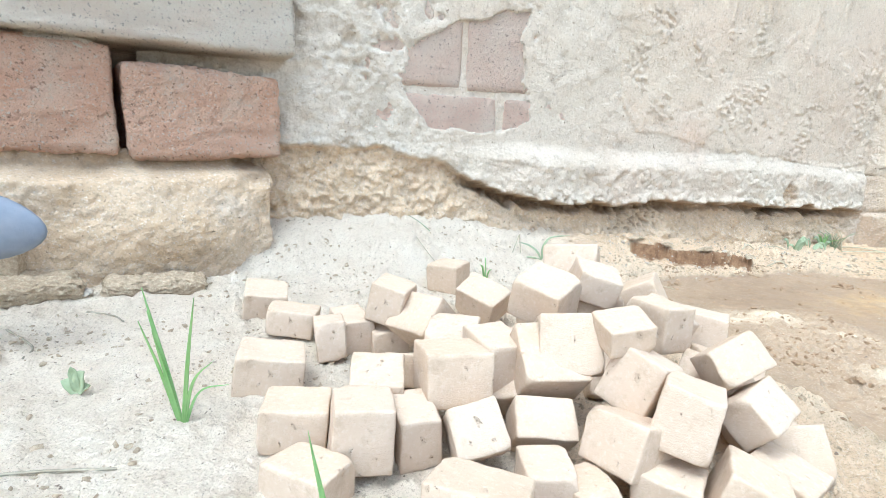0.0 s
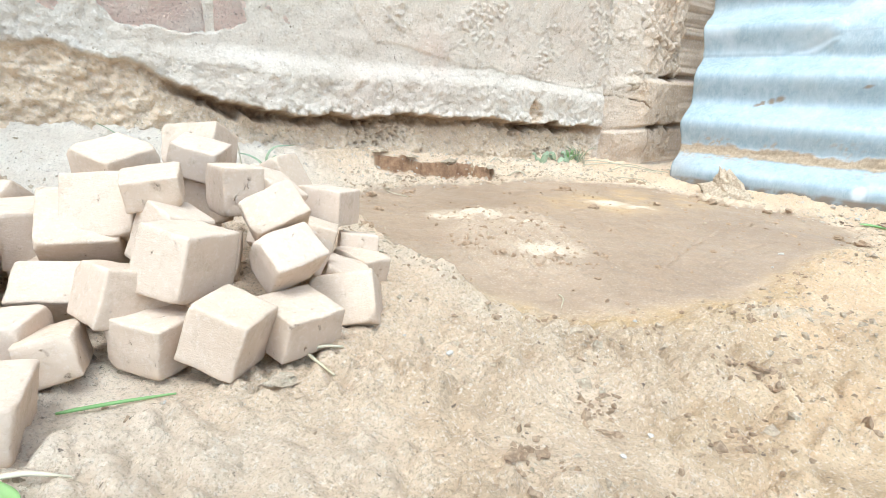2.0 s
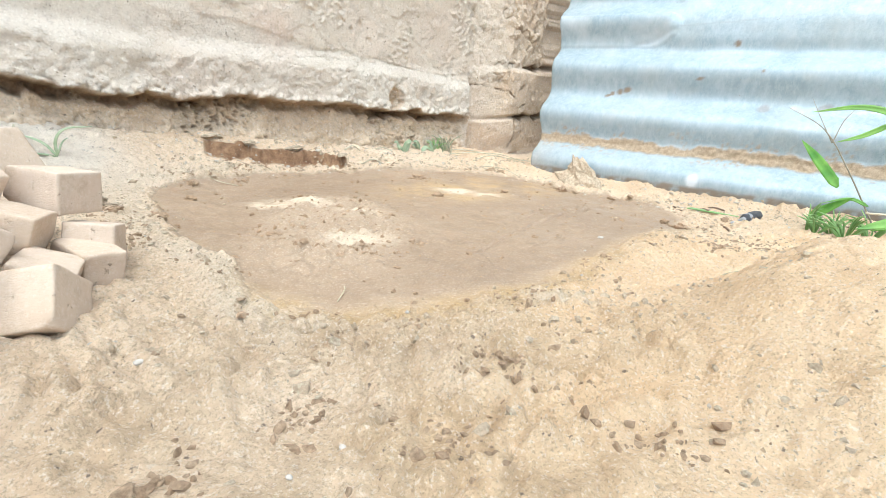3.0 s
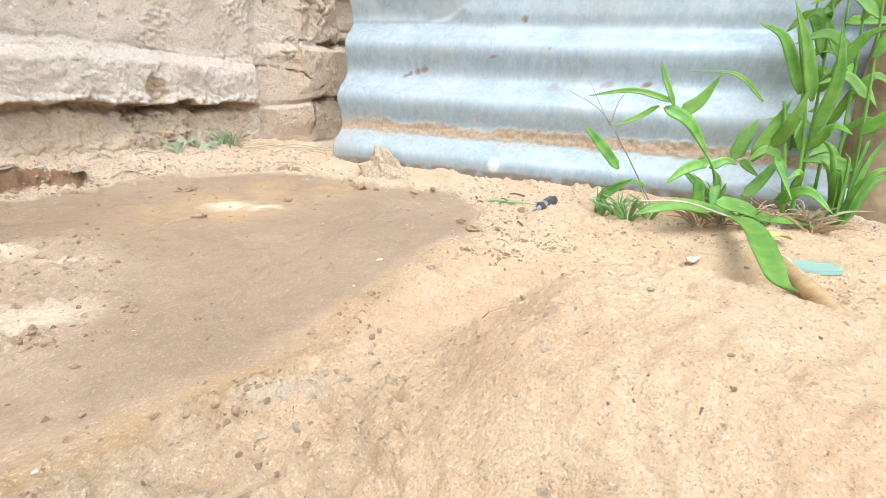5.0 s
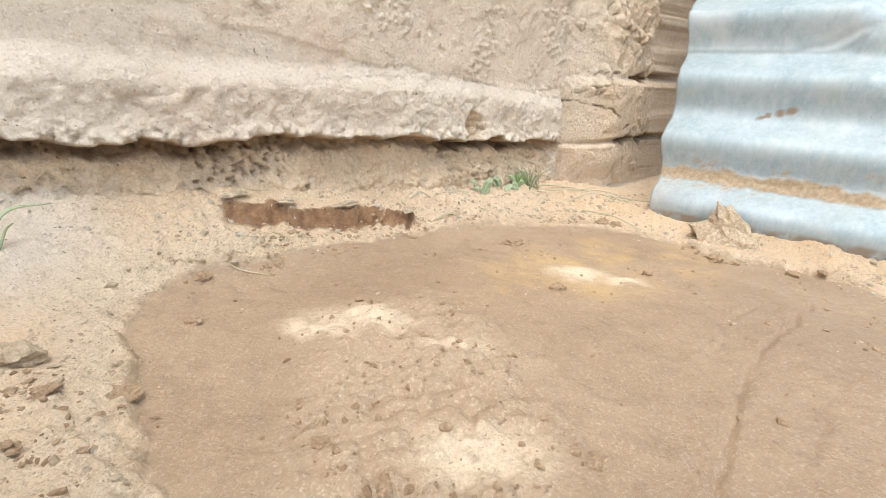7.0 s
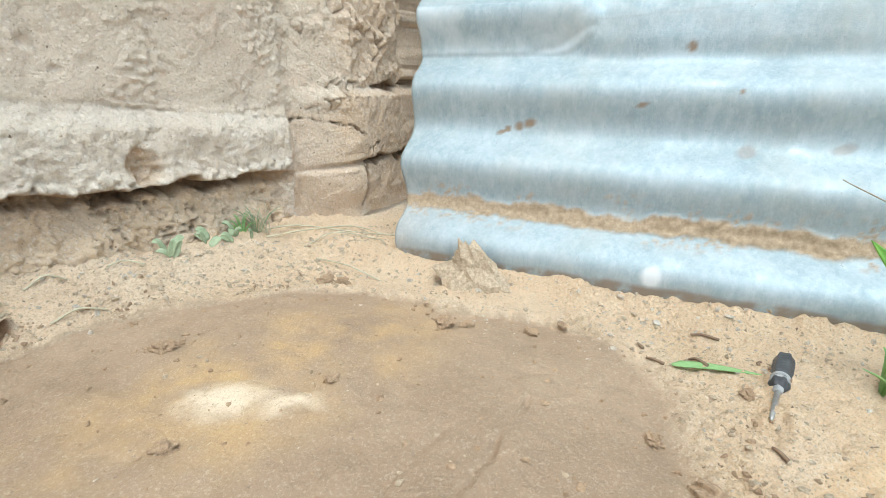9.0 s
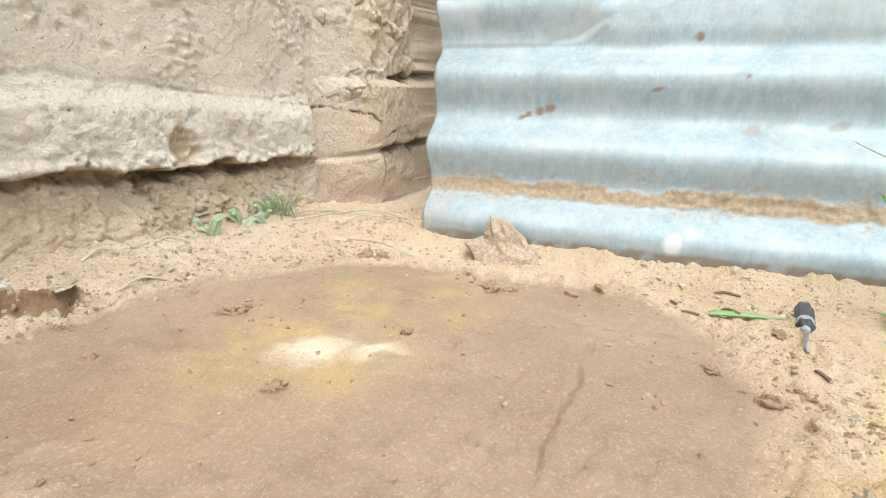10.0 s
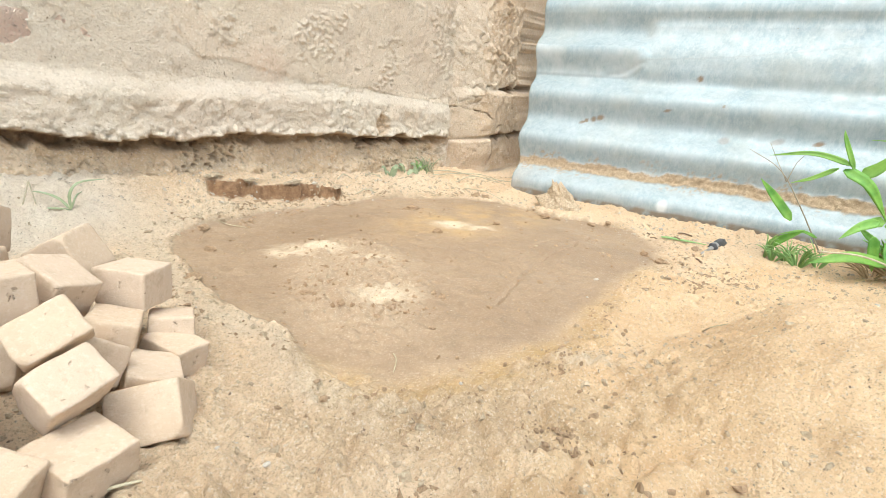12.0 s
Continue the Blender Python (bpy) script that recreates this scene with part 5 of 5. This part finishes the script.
# thin arching grass behind the heap
arch = plant("grass_tuft", "thin arching grass blades behind the brick heap", "grass", (0.1228, 0.5412, on_ground(0.1228, 0.5412)))
za = arch.location.z - 0.016
for pts, w in (([(0.1228, 0.5412, 0.016), (0.1159, 0.5406, 0.0262), (0.1067, 0.5398, 0.0322), (0.0965, 0.5389, 0.0351)], 0.0022), ([(0.1228, 0.5412, 0.016), (0.1238, 0.5412, 0.0306), (0.1321, 0.542, 0.0402), (0.1517, 0.5436, 0.0424)], 0.0024),
               ([(0.122, 0.5411, 0.0161), (0.1108, 0.5401, 0.0186), (0.0989, 0.5391, 0.0187)], 0.0016), ([(0.1228, 0.5412, 0.016), (0.128, 0.540, 0.028), (0.133, 0.538, 0.033)], 0.0014)):
    add_leaf(arch, [(x, y, z + za) for x, y, z in pts], w, MAT_DULL, "blade", side=(0, -0.6, 0.8), blunt=0.4)
bent = plant("straw", "pale bent straw standing behind the brick heap", "straw", (0.0903, 0.5366, on_ground(0.0903, 0.5366)))
zb = bent.location.z - 0.0201
add_stalk(bent, [(0.0903, 0.5366, 0.0195 + zb), (0.0938, 0.537, 0.030 + zb), (0.0969, 0.5375, 0.0394 + zb)], 0.0006, 0.0005, MAT_STRAW)
add_stalk(bent, [(0.0969, 0.5375, 0.0394 + zb), (0.0982, 0.5377, 0.029 + zb), (0.0992, 0.5378, 0.0195 + zb)], 0.0005, 0.0006, MAT_STRAW)
thin = plant("grass_shoot", "thin dark grass shoot behind the brick heap", "grass", (0.0031, 0.5273, on_ground(0.0031, 0.5273)))
zt = thin.location.z - 0.03
add_stalk(thin, [(0.0031, 0.5273, 0.029 + zt), (-0.0088, 0.5273, 0.0387 + zt), (-0.0194, 0.5274, 0.045 + zt)], 0.0006, 0.0003, MAT_DULL)
seedling = plant("seedling", "tiny blue-green seedling in the dust", "weed", (-0.157, 0.2245, on_ground(-0.157, 0.2245)))
zs = seedling.location.z
for dx, dz, w in ((-0.007, 0.006, 0.005), (0.004, 0.011, 0.006), (-0.002, 0.013, 0.004), (0.006, 0.004, 0.004)):
    add_leaf(seedling, [(-0.157, 0.2245, zs), (-0.157 + dx * 0.5, 0.2242, zs + dz * 0.7), (-0.157 + dx, 0.2238, zs + dz)], w, MAT_DULL, side=(0, -0.8, 0.6), blunt=0.5)

MAT_BARK = plain_material("dark_bark", (0.16, 0.10, 0.06), (0.30, 0.21, 0.13), 0.9)
for cx, cy, size, turn in ((0.724, 0.381, 0.012, 0), (0.736, 0.361, 0.016, 15), (0.779, 0.377, 0.018, -30), (0.763, 0.328, 0.008, 40), (0.751, 0.318, 0.009, -60), (0.686, 0.295, 0.008, 10), (0.733, 0.397, 0.007, 30), (0.77, 0.338, 0.006, 80)):
    c, d = math.cos(radians(turn)) * size / 2, math.sin(radians(turn)) * size / 2
    lying_stalk("bark_chip", "small dark chip of bark lying beside the mud", [(cx - d, cy - c), (cx, cy + 0.001), (cx + d, cy + c)], 0.0011, MAT_BARK, "bark", 0.0004)


# ---- loose things on the ground ----
def lump_mesh(size, seed, rough=0.25, cuts=3):
    bm = bmesh.new()
    bmesh.ops.create_icosphere(bm, subdivisions=cuts, radius=0.5)
    for v in bm.verts:
        q = v.co * 2.2 + Vector((seed * 3.7, seed, 0))
        k = 1 + rough * noise.noise(q) * 1.6 + rough * 0.5 * noise.noise(q * 3) + rough * 0.25 * noise.noise(q * 8)
        v.co = Vector((v.co.x * size[0], v.co.y * size[1], v.co.z * size[2])) * k
    return bm


def clod_mesh(size, seed):
    """An angular crumbly lump."""
    bm = bmesh.new()
    bmesh.ops.create_icosphere(bm, subdivisions=3, radius=0.5)
    for v in bm.verts:
        q = v.co * 2.6 + Vector((seed * 3.7, seed, 0))
        k = 0.85 + 0.7 * noise.noise(q) + 0.55 * abs(noise.noise(q * 2.1)) + 0.4 * noise.noise(q * 4.7) + 0.25 * noise.noise(q * 9)
        v.co = Vector((v.co.x * size[0], v.co.y * size[1], v.co.z * size[2])) * k
    return bm


def lump(name, label, category, at, size, seed, mat, sink=0.25, rough=0.25, turn=0, group=""):
    ob = part(name, clod_mesh(size, seed) if category == "clod" else lump_mesh(size, seed, rough), mat, smoothed=category != "clod")
    ob.matrix_world = pose(at[0], at[1], on_ground(*at) + size[2] * (0.5 - sink), 0, 0, turn)
    return tagged(ob, label, category, group)


def build_stone():
    """A wedge-shaped earthy stone: broad foot, blunt point to one side."""
    bm = clod_mesh((0.062, 0.030, 0.046), 4)
    for v in bm.verts:
        k = max(0.0, v.co.z / 0.023 + 0.25)
        v.co.x = v.co.x * max(0.25, 1 - 0.62 * k) - 0.006 * k
        v.co.y *= max(0.5, 1 - 0.3 * k)
    ob = part("stone", bm, MAT_CLOD, smoothed=False)
    ob.matrix_world = pose(0.718, 0.549, on_ground(0.718, 0.549) + 0.012, 0, 0, -58)
    tagged(ob, "earth-coloured pointed stone at the foot of the tin sheet", "stone")


build_stone()
CLODS = "dark clods on the rim of the mud"
for k, (x, y, r) in enumerate(((0.61, 0.61, 0.016), (0.647, 0.499, 0.018), (0.691, 0.456, 0.012), (0.479, 0.566, 0.016), (0.546, 0.472, 0.009), (0.651, 0.338, 0.011), (0.633, 0.303, 0.013), (0.46, 0.466, 0.012),
                               (0.727, 0.327, 0.010), (0.71, 0.444, 0.010), (0.205, 0.40, 0.014), (0.226, 0.471, 0.010), (0.178, 0.402, 0.009), (0.292, 0.316, 0.007), (0.276, 0.351, 0.009), (0.174, 0.371, 0.008),
                               (0.293, 0.591, 0.010), (0.23, 0.537, 0.013), (0.62, 0.60, 0.011), (0.66, 0.49, 0.010))):
    lump("clod", "dark moist clod of earth on the mud", "clod", (x, y), (r * 0.95, r * 0.7, r * 0.5), 20 + k, MAT_DARK_CLOD, 0.3, 0.6, 47 * k, CLODS)
lump("clod", "tan clod of earth lying in the dust", "clod", (0.159, 0.437), (0.018, 0.015, 0.011), 51, MAT_CLOD, 0.25, 0.35)
lump("clod", "tan clod of earth lying in the dust", "clod", (-0.085, 0.138), (0.011, 0.009, 0.006), 52, MAT_CLOD, 0.3, 0.3)
lump("clod", "tan clod of earth lying in the dust", "clod", (0.138, 0.152), (0.010, 0.007, 0.004), 53, MAT_CLOD, 0.3, 0.35)
MAT_WHITE_STONE = plain_material("white_stone", (0.44, 0.385, 0.31), (0.56, 0.505, 0.42), 0.85)
for k, (x, y, a, b, c) in enumerate(((0.525, 0.29, 0.008, 0.005, 0.003), (0.485, 0.262, 0.003, 0.003, 0.002), (0.317, 0.194, 0.0035, 0.003, 0.002), (0.262, 0.108, 0.0035, 0.003, 0.002), (0.245, 0.10, 0.003, 0.0025, 0.002),
                                     (0.19, 0.185, 0.004, 0.003, 0.002), (0.206, 0.168, 0.005, 0.003, 0.003))):
    lump("pebble", "small rounded whitish pebble on the ground", "pebble", (x, y), (a * 0.75, b * 0.7, c * 0.7), 60 + k, MAT_WHITE_STONE, 0.25, 0.12, 33 * k, "whitish pebbles")
for k, (x, y, w) in enumerate(((-0.229, 0.383, 0.022), (-0.269, 0.353, 0.012), (-0.24, 0.36, 0.014), (0.690, 0.140, 0.013), (0.775, 0.41, 0.008))):
    lump("plaster_flake", "flat white flake of plaster lying on the soil", "flake", (x, y), (w, w * 0.6, 0.0035), 75 + k, MAT_WHITE_STONE, 0.1, 0.3, 60 * k)
# ragged crust hanging over the undercut slot
for k, (s0, w) in enumerate(((0.258, 0.022), (0.296, 0.017), (0.347, 0.022), (0.402, 0.018))):
    lip = 0.026 + (s0 - 0.25) * 0.25
    c = WALL_O + WALL_U * s0 + WALL_N * (lip - 0.003 + 0.002 * (k % 2))
    b = c - WALL_N * 0.006
    slab = part("crust", clod_mesh((w, 0.010, 0.004), 130 + k), MAT_CLOD, smoothed=False)
    slab.matrix_world = Matrix.Translation((c.x, c.y, on_ground(b.x, b.y) - 0.0005)) @ Matrix.Rotation(WALL_A + 0.25, 4, "Z")
    tagged(slab, "ragged lump of dried earth crust over the undercut bank", "crust", "crust lumps along the bank")
# slabs of fallen footing against the pier
for k, (x, y, a, b, c, t) in enumerate(((-0.20, 0.375, 0.07, 0.03, 0.016, 25), (-0.265, 0.33, 0.075, 0.045, 0.022, 40), (-0.31, 0.345, 0.06, 0.06, 0.10, 10))):
    slab = part("stone", rough_block(a, c, b, 80 + k, 0.002, 0.004, 0.008), MAT_CLOD)
    slab.matrix_world = pose(x, y, on_ground(x, y) - 0.35 * c, 3, 4, t)
    tagged(slab, "dusty grey slab of stone against the pier footing", "stone")


# ---- tools and scraps ----
def lathe(profile, sides=20, ribs=0, depth=0.0):
    """A turned shape along x: (x, radius) pairs."""
    bm = bmesh.new()
    rows = []
    for x, r in profile:
        rows.append([bm.verts.new((x, (r - (depth if ribs and (k // 2) % 2 else 0)) * math.cos(k * math.tau / sides), (r - (depth if ribs and (k // 2) % 2 else 0)) * math.sin(k * math.tau / sides))) for k in range(sides)])
    for a, b in zip(rows, rows[1:]):
        for k in range(sides):
            bm.faces.new((a[k], a[(k + 1) % sides], b[(k + 1) % sides], b[k]))
    bm.faces.new(rows[0][::-1]), bm.faces.new(rows[-1])
    bmesh.ops.recalc_face_normals(bm, faces=bm.faces[:])
    return bm


def build_screwdriver():
    black = plain_material("black_plastic", (0.03, 0.03, 0.033), (0.07, 0.07, 0.07), 0.5)
    grey = plain_material("pale_marking", (0.26, 0.26, 0.25), (0.42, 0.41, 0.39), 0.6)
    steel = plain_material("dull_steel", (0.36, 0.33, 0.30), (0.55, 0.53, 0.50), 0.42, 0.8)
    t = tagged(new("screwdriver"), "small screwdriver with a ribbed black handle lying on soil", "screwdriver")
    part("handle", lathe([(0, 0.003), (0.001, 0.0052), (0.006, 0.0058), (0.022, 0.0058), (0.027, 0.0050), (0.030, 0.0042), (0.033, 0.0052), (0.038, 0.0056), (0.041, 0.0044), (0.0425, 0.0026)], 24, 1, 0.0007), black, t)
    shaft = part("shaft", lathe([(0.042, 0.0015), (0.070, 0.0014), (0.074, 0.0012), (0.077, 0.0005)], 12), steel, t, "thin dull steel shaft")
    part("collar", lathe([(0.0405, 0.0028), (0.0445, 0.0026), (0.0455, 0.0018)], 14), grey, t, "pale collar")
    for k, x in enumerate((0.0295, 0.0335)):
        part("stripe", lathe([(x, 0.0047), (x + 0.0004, 0.0054), (x + 0.0014, 0.0054), (x + 0.0018, 0.0047)], 24), grey, t, "pale stripe on the handle")
    a, b = Vector((0.783, 0.329, 0)), Vector((0.705, 0.307, 0))
    a.z, b.z = on_ground(a.x, a.y) + 0.0055, on_ground(b.x, b.y) + 0.0018
    t.matrix_world = Matrix.Translation(a) @ (b - a).to_track_quat("X", "Z").to_matrix().to_4x4()
    return t


build_screwdriver()


def build_scoop():
    """The rounded grey tip that pokes in beside the footing, on a stake in the ground."""
    grey = plain_material("grey_enamel", (0.15, 0.17, 0.21), (0.23, 0.25, 0.29), 0.5, 0.0, 30)
    t = tagged(new("scoop"), "pale blue-grey rounded scoop standing in the soil by the pier", "scoop")
    z = on_ground(-0.25, 0.262)
    t.location = (-0.25, 0.262, z)
    bm = bmesh.new()
    bmesh.ops.create_uvsphere(bm, u_segments=28, v_segments=16, radius=1)
    for v in bm.verts:
        f = 0.010 * (1 - 0.5 * v.co.x * v.co.x)
        v.co = (v.co.x * 0.040, v.co.y * f, v.co.z * 0.0205 * (1 - 0.18 * v.co.x))
    bowl = part("bowl", bm, grey, t)
    bowl.matrix_local = pose(0.017, 0, 0.107 - z, 0, 6, 10)
    hd = part("handle", stalk_mesh([(-0.03, 0, -0.004), (-0.028, 0, 0.04), (-0.012, 0, 0.109 - z)], 0.005, 0.004, 12), grey, t)
    return t


build_scoop()


def build_post():
    wood = plain_material("weathered_wood", (0.22, 0.16, 0.09), (0.42, 0.33, 0.20), 0.85, 0, 40)
    ob = part("wooden_post", stalk_mesh([(0, 0, -0.03), (0.005, 0, 0.3), (-0.005, 0.01, 0.7), (0.0, 0.0, 1.1)], 0.042, 0.036, 20), wood)
    ob.location = (1.0, 0.09, 0.0)
    tagged(ob, "weathered round wooden post before the tin sheet", "post")
    cane = part("bamboo_cane", stalk_mesh([(x, y, on_ground(x, y) + 0.005) for x, y in ((0.727, 0.097), (0.690, 0.071), (0.655, 0.046))], 0.0055, 0.0062, 14),
                plain_material("yellow_cane", (0.34, 0.22, 0.10), (0.50, 0.35, 0.18), 0.6))
    tagged(cane, "piece of yellow-brown cane lying by the sand mound", "cane")
    m, nt, p = material("green_glass")
    p.inputs["Base Color"].default_value, p.inputs["Roughness"].default_value = (0.55, 0.78, 0.70, 1), 0.25
    p.inputs["Transmission Weight"].default_value = 0.6
    bm = bmesh.new()
    rnd = random.Random(3)
    ring = [(0.022 * math.cos(a) * rnd.uniform(0.8, 1.1), 0.010 * math.sin(a) * rnd.uniform(0.8, 1.1)) for a in np.linspace(0, math.tau, 9)[:-1]]
    lo, hi = [bm.verts.new((x, y, 0)) for x, y in ring], [bm.verts.new((x * 0.96, y * 0.96, 0.003)) for x, y in ring]
    for k in range(8):
        bm.faces.new((lo[k], lo[(k + 1) % 8], hi[(k + 1) % 8], hi[k]))
    bm.faces.new(lo[::-1]), bm.faces.new(hi)
    shard = part("glass_shard", bm, m, smoothed=False)
    shard.matrix_world = pose(0.751, 0.080, on_ground(0.751, 0.080) + 0.001, 4, 0, -50)
    tagged(shard, "pale green glass shard lying on the soil", "shard")
    yl = plant("dry_leaf", "curled yellow dead leaf below the weed", "leaf", (0.79, 0.118, on_ground(0.79, 0.118)))
    z = yl.location.z
    add_leaf(yl, [(0.775, 0.13, z + 0.002), (0.79, 0.118, z + 0.008), (0.808, 0.11, z + 0.003)], 0.013, MAT_YELLOW, blunt=0.5)


MAT_YELLOW = plain_material("yellow_dead_leaf", (0.50, 0.36, 0.10), (0.62, 0.48, 0.18), 0.7)
build_post()


# ---- crumbs of soil, too many to count ----
def scatter(name, label, mat, spots, seed, ico=1):
    """Many small uneven lumps in one mesh. spots: rows of x, y, size."""
    base = bmesh.new()
    bmesh.ops.create_icosphere(base, subdivisions=ico, radius=0.5)
    co = np.array([v.co[:] for v in base.verts])
    tri = np.array([[v.index for v in f.verts] for f in base.faces])
    base.free()
    rnd = np.random.RandomState(seed)
    n, k = len(spots), len(co)
    z = ground_height(spots[:, 0], spots[:, 1])
    shape = rnd.uniform(0.5, 1.3, (n, 1, 3)) * np.array([1, 1, 0.8])
    a = rnd.uniform(0, math.tau, n)
    v = co[None] * rnd.uniform(0.4, 1.55, (n, k, 1)) * shape * spots[:, 2][:, None, None]
    x = v[..., 0] * np.cos(a)[:, None] - v[..., 1] * np.sin(a)[:, None]
    y = v[..., 0] * np.sin(a)[:, None] + v[..., 1] * np.cos(a)[:, None]
    v = np.stack([x + spots[:, 0][:, None], y + spots[:, 1][:, None], v[..., 2] + (z + spots[:, 2] * 0.04)[:, None]], -1)
    faces = (tri[None] + (np.arange(n) * k)[:, None, None]).reshape(-1, 3)
    me = bpy.data.meshes.new(name)
    me.from_pydata(v.reshape(-1, 3), [], faces.tolist())
    me.materials.append(mat)
    return tagged(new(name, me), label, "crumbs", kind="stuff")


def spots(count, seed, density, lo, hi, box=(-0.32, 0.95, -0.08, 0.72), power=4):
    rnd = np.random.RandomState(seed)
    x, y = rnd.uniform(box[0], box[1], count * 8), rnd.uniform(box[2], box[3], count * 8)
    s, d = wall_sd(x, y)
    keep = (rnd.rand(len(x)) < density(x, y, s, d)) & (d > 0.0)
    x, y = x[keep][:count], y[keep][:count]
    return np.stack([x, y, lo + (hi - lo) * rnd.rand(len(x)) ** power], 1)


def rim_density(x, y, s, d):
    e = mud_edge(x, y)
    return np.clip(smooth(0.95, 1.0, e) * smooth(1.22, 1.02, e) * smooth(0.05, 0.4, fbm(x, y, 0.03, 3, 121)) * 1.2 * smooth(0.72, 0.5, x - 0.5 * np.maximum(0, y - 0.35)) + 0.6 * island_mask(x, y) * smooth(0.0, 0.4, fbm(x, y, 0.03, 2, 122)), 0, 1)


CLUMPS = [(0.332, 0.120, 0.020), (0.290, 0.100, 0.014), (0.255, 0.128, 0.013), (0.215, 0.105, 0.012), (0.355, 0.075, 0.011), (0.245, 0.065, 0.016), (0.300, 0.055, 0.013),
          (0.640, 0.285, 0.026), (0.665, 0.252, 0.022), (0.605, 0.245, 0.018), (0.690, 0.300, 0.016), (0.185, 0.375, 0.016), (0.168, 0.410, 0.014), (0.196, 0.330, 0.012),
          (0.270, 0.575, 0.018), (0.320, 0.592, 0.018), (0.385, 0.605, 0.018), (0.450, 0.620, 0.016), (0.480, 0.575, 0.014), (0.560, 0.618, 0.016), (0.610, 0.600, 0.016), (0.650, 0.505, 0.014), (0.215, 0.545, 0.016)]


def clump_density(x, y, s, d):
    """Moist crumbs lying in clumps, and along the near side of the drier patch."""
    out = 0.9 * smooth(0.013, 0.003, near_line(x, y + 0.006 * fbm(x, y, 0.03, 3, 125), (0.272, 0.372), (0.284, 0.332), (0.308, 0.300), (0.345, 0.296), (0.372, 0.312)))
    for cx, cy, r in CLUMPS:
        out = np.maximum(out, blob(x, y, cx, cy, r * 1.3, r * 0.75, 37 * cx * 10, 0.7))
    return out * smooth(-0.15, 0.25, fbm(x, y, 0.012, 3, 126))


def south_density(x, y, s, d):
    return blob(x, y, 0.25, 0.08, 0.15, 0.10, 15, 0.5) * smooth(0.08, 0.4, fbm(x, y, 0.035, 3, 123)) * (1 - wet_mask(x, y))


def dry_density(x, y, s, d):
    return (1 - 0.97 * wet_mask(x, y)) * smooth(-0.3, 0.4, fbm(x, y, 0.07, 3, 124)) * (1 - 0.8 * smooth(0.01, 0.025, mound_height(x, y)))


def wall_density(x, y, s, d):
    return smooth(0.10, 0.02, d) * smooth(0.1, 0.2, s) + smooth(0.12, 0.0, np.abs(x + 0.5016 * y - 0.985)) * (y < 0.62) * 0.6


scatter("soil_crumbs", "dark crumbs of moist earth round the mud", MAT_DARK_CLOD, spots(4500, 1, rim_density, 0.0010, 0.0050, power=2.5), 11, 1)
scatter("soil_crumbs", "dark moist crumbs lying in clumps", MAT_DARK_CLOD, spots(16000, 21, clump_density, 0.0012, 0.0046, power=1.8), 31, 1)
scatter("soil_crumbs", "brown crumbs of loose earth", MAT_DARK_CLOD, spots(2600, 2, south_density, 0.0011, 0.0055, power=2), 12, 1)
scatter("soil_crumbs", "tan crumbs of dry earth", MAT_CLOD, spots(9000, 3, dry_density, 0.001, 0.0046), 13, 1)
scatter("soil_crumbs", "tan crumbs of dry earth", MAT_CLOD, spots(2600, 4, south_density, 0.0012, 0.0060, power=2), 14, 1)
scatter("grit", "pale chips of plaster and grit below the wall", MAT_PALE, spots(2000, 5, wall_density, 0.0013, 0.0055), 15, 1)
scatter("soil_crumbs", "flat flakes of dry earth between wall and mud", MAT_CLOD, spots(2600, 8, lambda x, y, s, d: smooth(0.03, 0.07, d) * smooth(0.2, 0.12, d) * smooth(0.1, 0.25, s) * (1 - wet_mask(x, y)), 0.0015, 0.007), 18, 1)
scatter("grit", "fine pale grit in the dust", MAT_PALE, spots(2600, 6, dry_density, 0.0007, 0.0022), 16, 1)
scatter("soil_crumbs", "small specks of earth on the wet mud", MAT_DARK_CLOD, spots(1100, 7, lambda x, y, s, d: wet_mask(x, y) * 0.5, 0.001, 0.0045), 17, 1)
